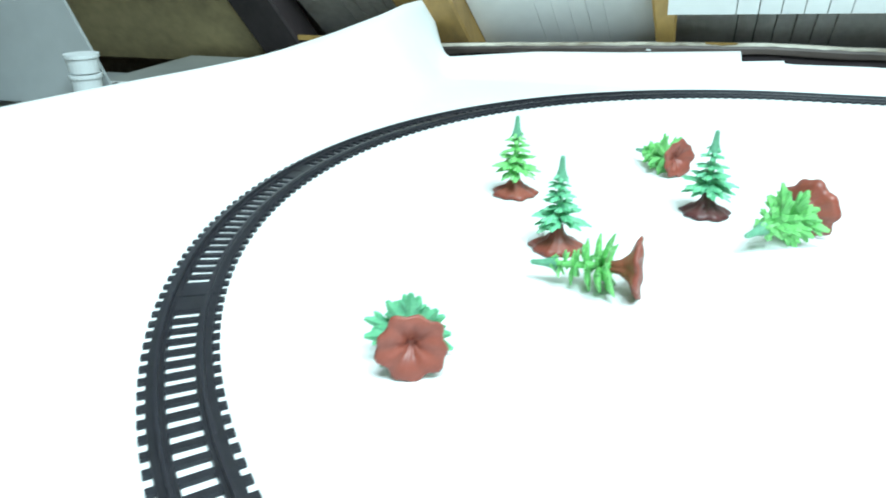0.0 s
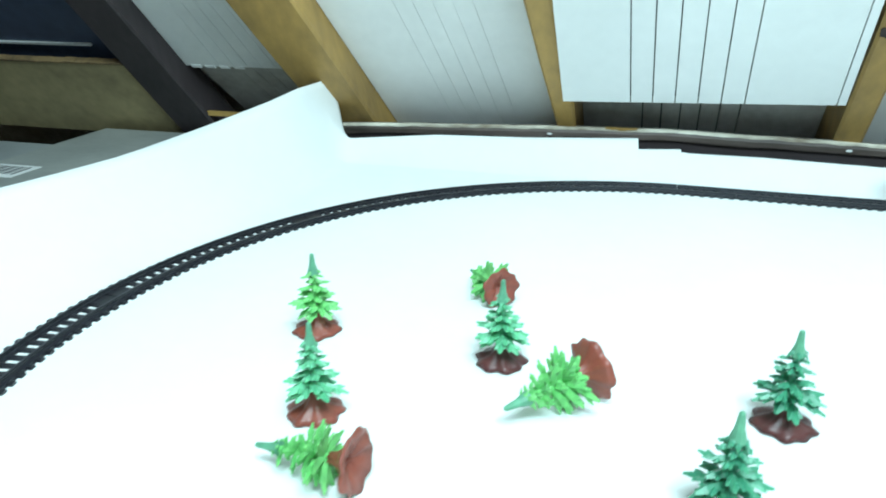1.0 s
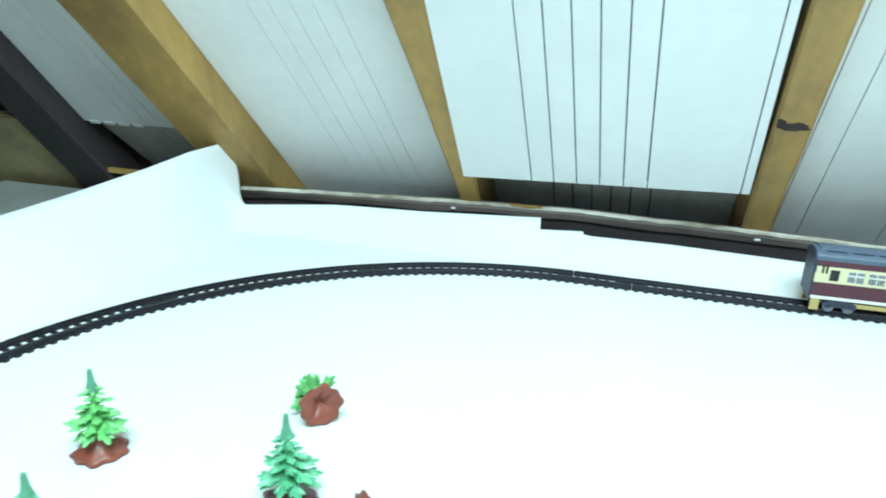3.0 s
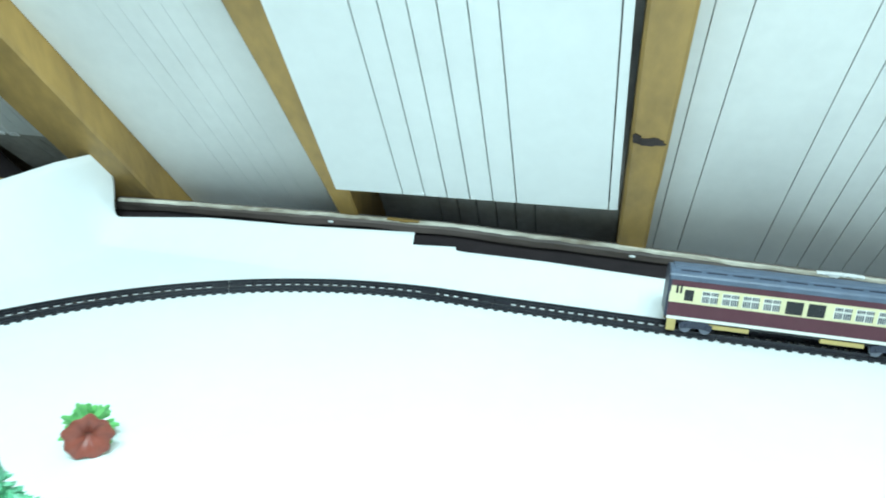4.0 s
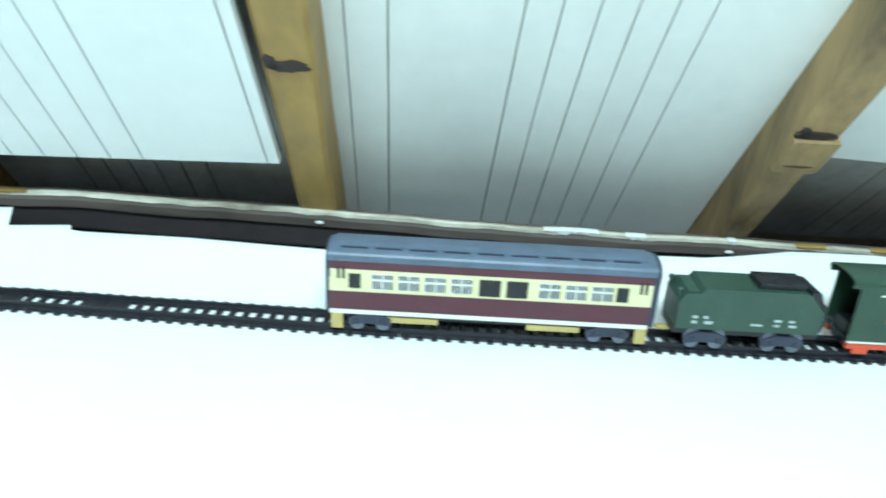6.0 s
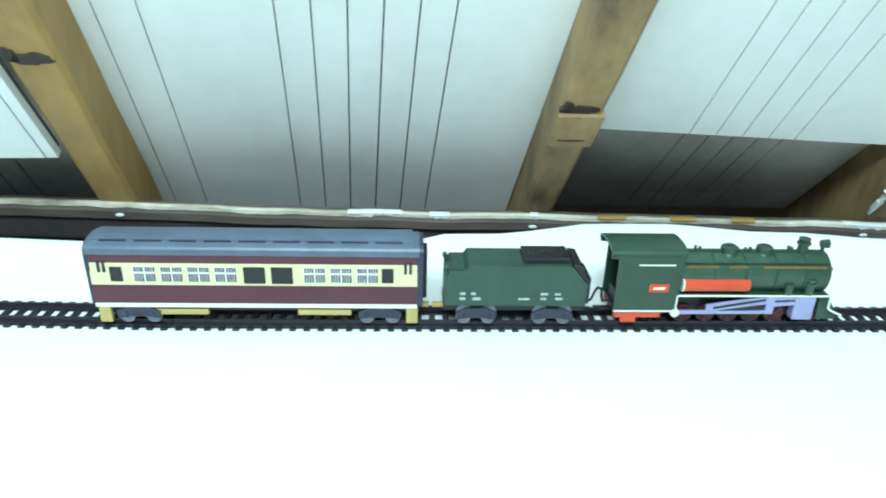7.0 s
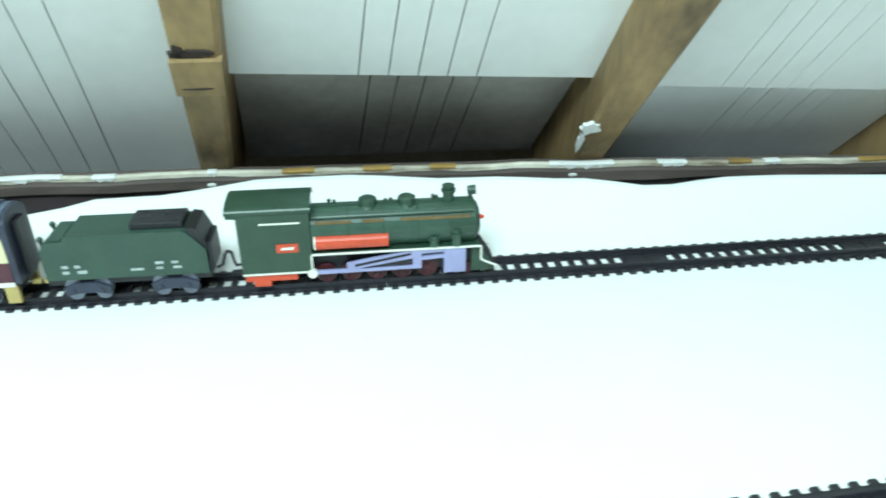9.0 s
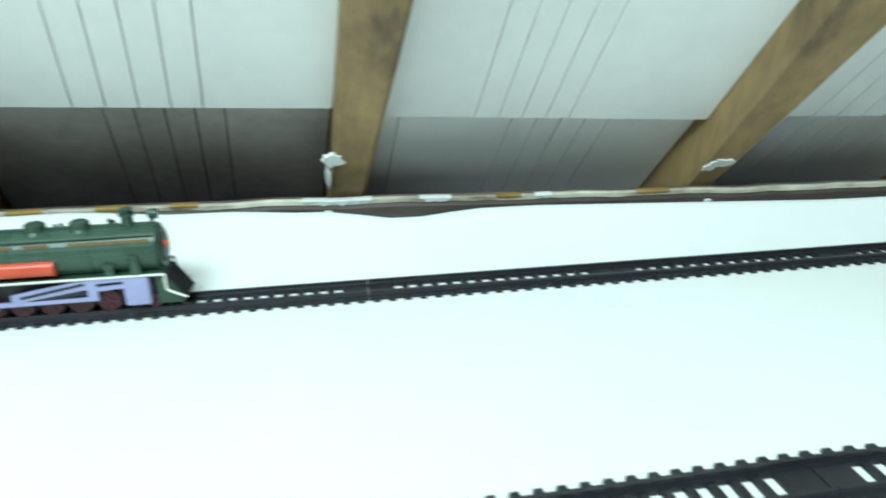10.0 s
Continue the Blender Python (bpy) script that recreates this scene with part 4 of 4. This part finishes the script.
def bogie(parent, x, half=0.0134):
    ob = part("bogie", box(bmesh.new(), x - 0.0125, x + 0.0125, -0.0062, 0.0062, 0.0035, 0.0068, 0.0008), M_BOGIE, parent)
    for s in (-1, 1):
        b = bmesh.new()
        prism(b, [(x - 0.0130, 0.0060), (x - 0.0120, 0.0025), (x - 0.0050, 0.0035), (x + 0.0050, 0.0035), (x + 0.0120, 0.0025), (x + 0.0130, 0.0060), (x + 0.006, 0.0082), (x - 0.006, 0.0082)], s * half - 0.0009, s * half + 0.0009)
        part("side_frame", b, M_BOGIE, ob)
        for d in (-0.0078, 0.0078):
            b = bmesh.new()
            cyl(b, (x + d, s * GAUGE - 0.0012, 0.0045), (x + d, s * GAUGE + 0.0012, 0.0045), 0.0045, n=20)
            part("wheel", b, M_CHROME, ob)
            b = bmesh.new()
            cyl(b, (x + d, s * (half + 0.0002), 0.0045), (x + d, s * (half + 0.0016), 0.0045), 0.0018, 0.0012, n=10)
            part("axle_box", b, M_BOGIE, ob)
            b = bmesh.new()
            cyl(b, (x + d, s * (half - 0.0022), 0.0047), (x + d, s * (half - 0.0013), 0.0047), 0.0052, n=22)
            part("wheel_rim", b, M_CHROME, ob, "pale wheel rim")
    return ob


def tender():
    """Rear end at x = 0, 92 mm long."""
    ob = holder("tender")
    part("body", prism(bmesh.new(), [(0.0, 0.0098), (0.0895, 0.0098), (0.0895, 0.0235), (0.0800, 0.0335), (0.0770, 0.0345), (0.0150, 0.0345), (0.0125, 0.0315), (0.0035, 0.0315), (0.0, 0.0262)], -0.0140, 0.0140), M_TENDER, ob)
    part("sole_bar", box(bmesh.new(), -0.0005, 0.0900, -0.0120, 0.0120, 0.0070, 0.0099), M_BLACK, ob)
    part("front_hatch", prism(bmesh.new(), [(0.0803, 0.0338), (0.0898, 0.0238), (0.0904, 0.0243), (0.0855, 0.0350), (0.0800, 0.0362)], -0.0128, 0.0128), M_BLACK, ob)
    b = bmesh.new()
    box(b, 0.0490, 0.0780, -0.0095, 0.0095, 0.0345, 0.0392, 0.0005)
    part("coal_bunker", b, M_BLACK, ob)
    b = bmesh.new()
    rnd = random.Random(11)
    for i in range(90):
        ball(b, (rnd.uniform(0.0505, 0.0765), rnd.uniform(-0.0082, 0.0082), 0.0388 + rnd.uniform(-0.0004, 0.0004)), rnd.uniform(0.0008, 0.0013), 1, 1, 0.6, 6)
    part("coal", b, M_COAL, ob)
    part("front_plate", box(bmesh.new(), 0.0896, 0.0922, -0.0115, 0.0115, 0.0100, 0.0265, 0.0006), M_BLACK, ob)
    b = bmesh.new()
    box(b, 0.0045, 0.0122, -0.0125, 0.0125, 0.0315, 0.0323, 0.0003)
    for k in (-1, 1):
        cyl(b, (0.0012, k * 0.0100, 0.0270), (0.0005, k * 0.0100, 0.0312), 0.0010, n=8)
        ball(b, (0.0005, k * 0.0100, 0.0318), 0.0018, n=10)
    part("rear_deck", b, M_TENDER, ob)
    for s in (-1, 1):
        for x, z, w, h in ((0.0095, 0.0150, 0.0035, 0.0016), (0.0095, 0.0118, 0.0035, 0.0016), (0.0165, 0.0150, 0.0030, 0.0016), (0.0175, 0.0118, 0.0052, 0.0018), (0.0465, 0.0118, 0.0072, 0.0012),
                           (0.0605, 0.0150, 0.0045, 0.0014), (0.0605, 0.0120, 0.0036, 0.0014), (0.0695, 0.0150, 0.0035, 0.0014), (0.0700, 0.0120, 0.0045, 0.0014)):
            part("lettering_bar", box(bmesh.new(), x, x + w, s * 0.01415 - 0.0002, s * 0.01415 + 0.0002, z + 0.0024 - h / 2, z + 0.0024 + h / 2), M_LETTER, ob, "pale printed bar")
    bogie(ob, 0.0205)
    bogie(ob, 0.0690)
    part("coupler", box(bmesh.new(), -0.0075, 0.001, -0.0022, 0.0022, 0.0042, 0.0060, 0.0005), M_YELLOW, ob)
    return tagged(ob, "dark green toy coal tender behind the locomotive", "toy tender")


def coach():
    """Front end at x = 0, running back to x = -0.195."""
    ob = holder("passenger_coach")
    L = -0.195
    for s in (-1, 1):
        for nm, z0, z1, mat in (("lower_band", 0.0095, 0.0160, M_MAROON), ("window_band", 0.0160, 0.0272, M_CREAM), ("upper_band", 0.0272, 0.0318, M_MAROON)):
            part(nm, box(bmesh.new(), L + 0.002, -0.0035, s * 0.0138 - 0.0006, s * 0.0138 + 0.0006, z0, z1), mat, ob)
        part("sill_trim", box(bmesh.new(), L + 0.002, -0.0035, s * 0.0144 - 0.0005, s * 0.0144 + 0.0005, 0.0083, 0.0096), M_IVORY, ob, "ivory sill trim")
        for x in (-0.1780, -0.0210):
            part("door_window", box(bmesh.new(), x - 0.0035, x + 0.0035, s * 0.0146 - 0.0003, s * 0.0146 + 0.0003, 0.0180, 0.0252), M_TINT, ob, "small dark window")
        for x in (-0.0075, -0.0105, -0.1845, -0.1875):
            part("vent_slot", box(bmesh.new(), x - 0.0008, x + 0.0008, s * 0.0146 - 0.0003, s * 0.0146 + 0.0003, 0.0225, 0.0282), M_TINT, ob)
        for x in (-0.0980, -0.0820):
            part("door_window", box(bmesh.new(), x - 0.0070, x + 0.0055, s * 0.0146 - 0.0003, s * 0.0146 + 0.0003, 0.0172, 0.0255), M_TINT, ob, "wide dark window")
        for x in (-0.0640, -0.0485, -0.0330, -0.1620, -0.1465, -0.1310, -0.1155):
            w = part("window", box(bmesh.new(), x - 0.0062, x + 0.0062, s * 0.0145 - 0.0002, s * 0.0145 + 0.0002, 0.0176, 0.0256), M_IVORY, ob, "louvred window with small panes")
            for i in range(8):
                for z0, z1 in ((0.0180, 0.0219), (0.0230, 0.0252)):
                    xx = x - 0.0056 + i * 0.00145 + (0.0007 if i > 3 else 0)
                    part("pane", box(bmesh.new(), xx, xx + 0.0009, s * 0.0148 - 0.0002, s * 0.0148 + 0.0002, z0, z1), M_BOGIE, w)
    part("underframe", box(bmesh.new(), L + 0.002, -0.002, -0.0125, 0.0125, 0.0062, 0.0092), M_BLACK, ob)
    for x in (-0.045, -0.13):
        for s in (-1, 1):
            part("battery_box", box(bmesh.new(), x - 0.030, x + 0.002, s * 0.0115 - 0.002, s * 0.0115 + 0.002, 0.0042, 0.0070, 0.0005), M_YELLOW, ob, "straw-coloured underframe box")
    for x in (-0.0065, L + 0.0065):
        for s in (-1, 1):
            part("step", box(bmesh.new(), x - 0.0035, x + 0.0035, s * 0.0128 - 0.0016, s * 0.0128 + 0.0016, 0.0005, 0.0082, 0.0004), M_YELLOW, ob, "straw-coloured step")
    pts = [(-0.0150, 0.0316)] + [(-0.0150 * math.cos(radians(a)), 0.0350 + 0.0088 * math.sin(radians(a))) for a in range(0, 181, 12)] + [(0.0150, 0.0316)]
    part("roof", prism(bmesh.new(), pts, L + 0.001, -0.0025, axis="x"), M_ROOF, ob)
    b = bmesh.new()
    prism(b, [(-0.0098, 0.0405), (-0.0088, 0.0440), (-0.005, 0.0458), (0.005, 0.0458), (0.0088, 0.0440), (0.0098, 0.0405)], L + 0.004, -0.0065, axis="x")
    part("clerestory", b, M_ROOF, ob)
    for s in (-1, 1):
        for i in range(9):
            x = -0.0125 - i * 0.0198
            part("vent", box(bmesh.new(), x - 0.0155, x, s * 0.0096 - 0.0006, s * 0.0096 + 0.0006, 0.0414, 0.0428), M_ROOFDARK, ob)
    for x0, x1 in ((-0.0036, 0.0), (L, L + 0.0026)):
        pts = [(-0.0140, 0.0090), (0.0140, 0.0090), (0.0146, 0.0320)] + [(0.0140 * math.cos(radians(a)), 0.0345 + 0.0088 * math.sin(radians(a))) for a in range(10, 171, 16)] + [(-0.0146, 0.0320)]
        part("end_wall", prism(bmesh.new(), pts, x0, x1, axis="x"), M_BOGIE, ob, "dark blue-grey end wall")
    part("gangway", box(bmesh.new(), 0.0, 0.0024, -0.0060, 0.0060, 0.0095, 0.0330, 0.0008), M_BLACK, ob)
    bogie(ob, -0.026)
    bogie(ob, -0.169)
    part("coupler", box(bmesh.new(), -0.001, 0.0042, -0.0022, 0.0022, 0.0042, 0.0060, 0.0005), M_YELLOW, ob)
    return tagged(ob, "cream and maroon toy passenger coach with blue-grey roof", "toy coach")


def reheight(ob, *pts):
    """Set the heights of all parts of a vehicle by pairs of (drawn, true) height above the rails."""
    for part_ob in [c for c in ob.children_recursive if c.type == "MESH"]:
        for v in part_ob.data.vertices:
            v.co.z = chain(v.co.z, *pts)


NOSE = 0.484 - CX
RISE = Matrix.Translation((0, 0, RAILTOP - LIFT))
loco = locomotive()
loco.matrix_basis = RISE @ along(NOSE - 0.1475) @ Matrix.Diagonal((1, 0.94, 1, 1))
tend = tender()
reheight(tend, (-0.002, -0.002), (0.0, 0.0), (0.0045, 0.0058), (0.0099, 0.0132), (0.0345, 0.0395), (0.0400, 0.0440), (0.05, 0.054))
tend.matrix_basis = RISE @ along(NOSE - 0.1475 - 0.0165 - 0.0870) @ Matrix.Diagonal((0.96, 0.94, 1, 1))
car = coach()
reheight(car, (-0.002, -0.002), (0.0, 0.0), (0.0045, 0.0058), (0.0083, 0.0112), (0.0096, 0.0138), (0.0160, 0.0258), (0.0272, 0.0400), (0.0318, 0.0455), (0.0460, 0.0548))
car.matrix_basis = RISE @ along(NOSE - 0.1475 - 0.0165 - 0.0870 - 0.0130) @ Matrix.Diagonal((1, 0.94, 1, 1))

# small grey stroke on the paper behind the rails
bm = bmesh.new()
cyl(bm, (0.585, -0.1165, 0.0098), (0.600, -0.1125, 0.0125), 0.0007, 0.0003, 6)
tagged(part("pencil_mark", bm, M_GREY), "short grey stroke on the paper", "mark")
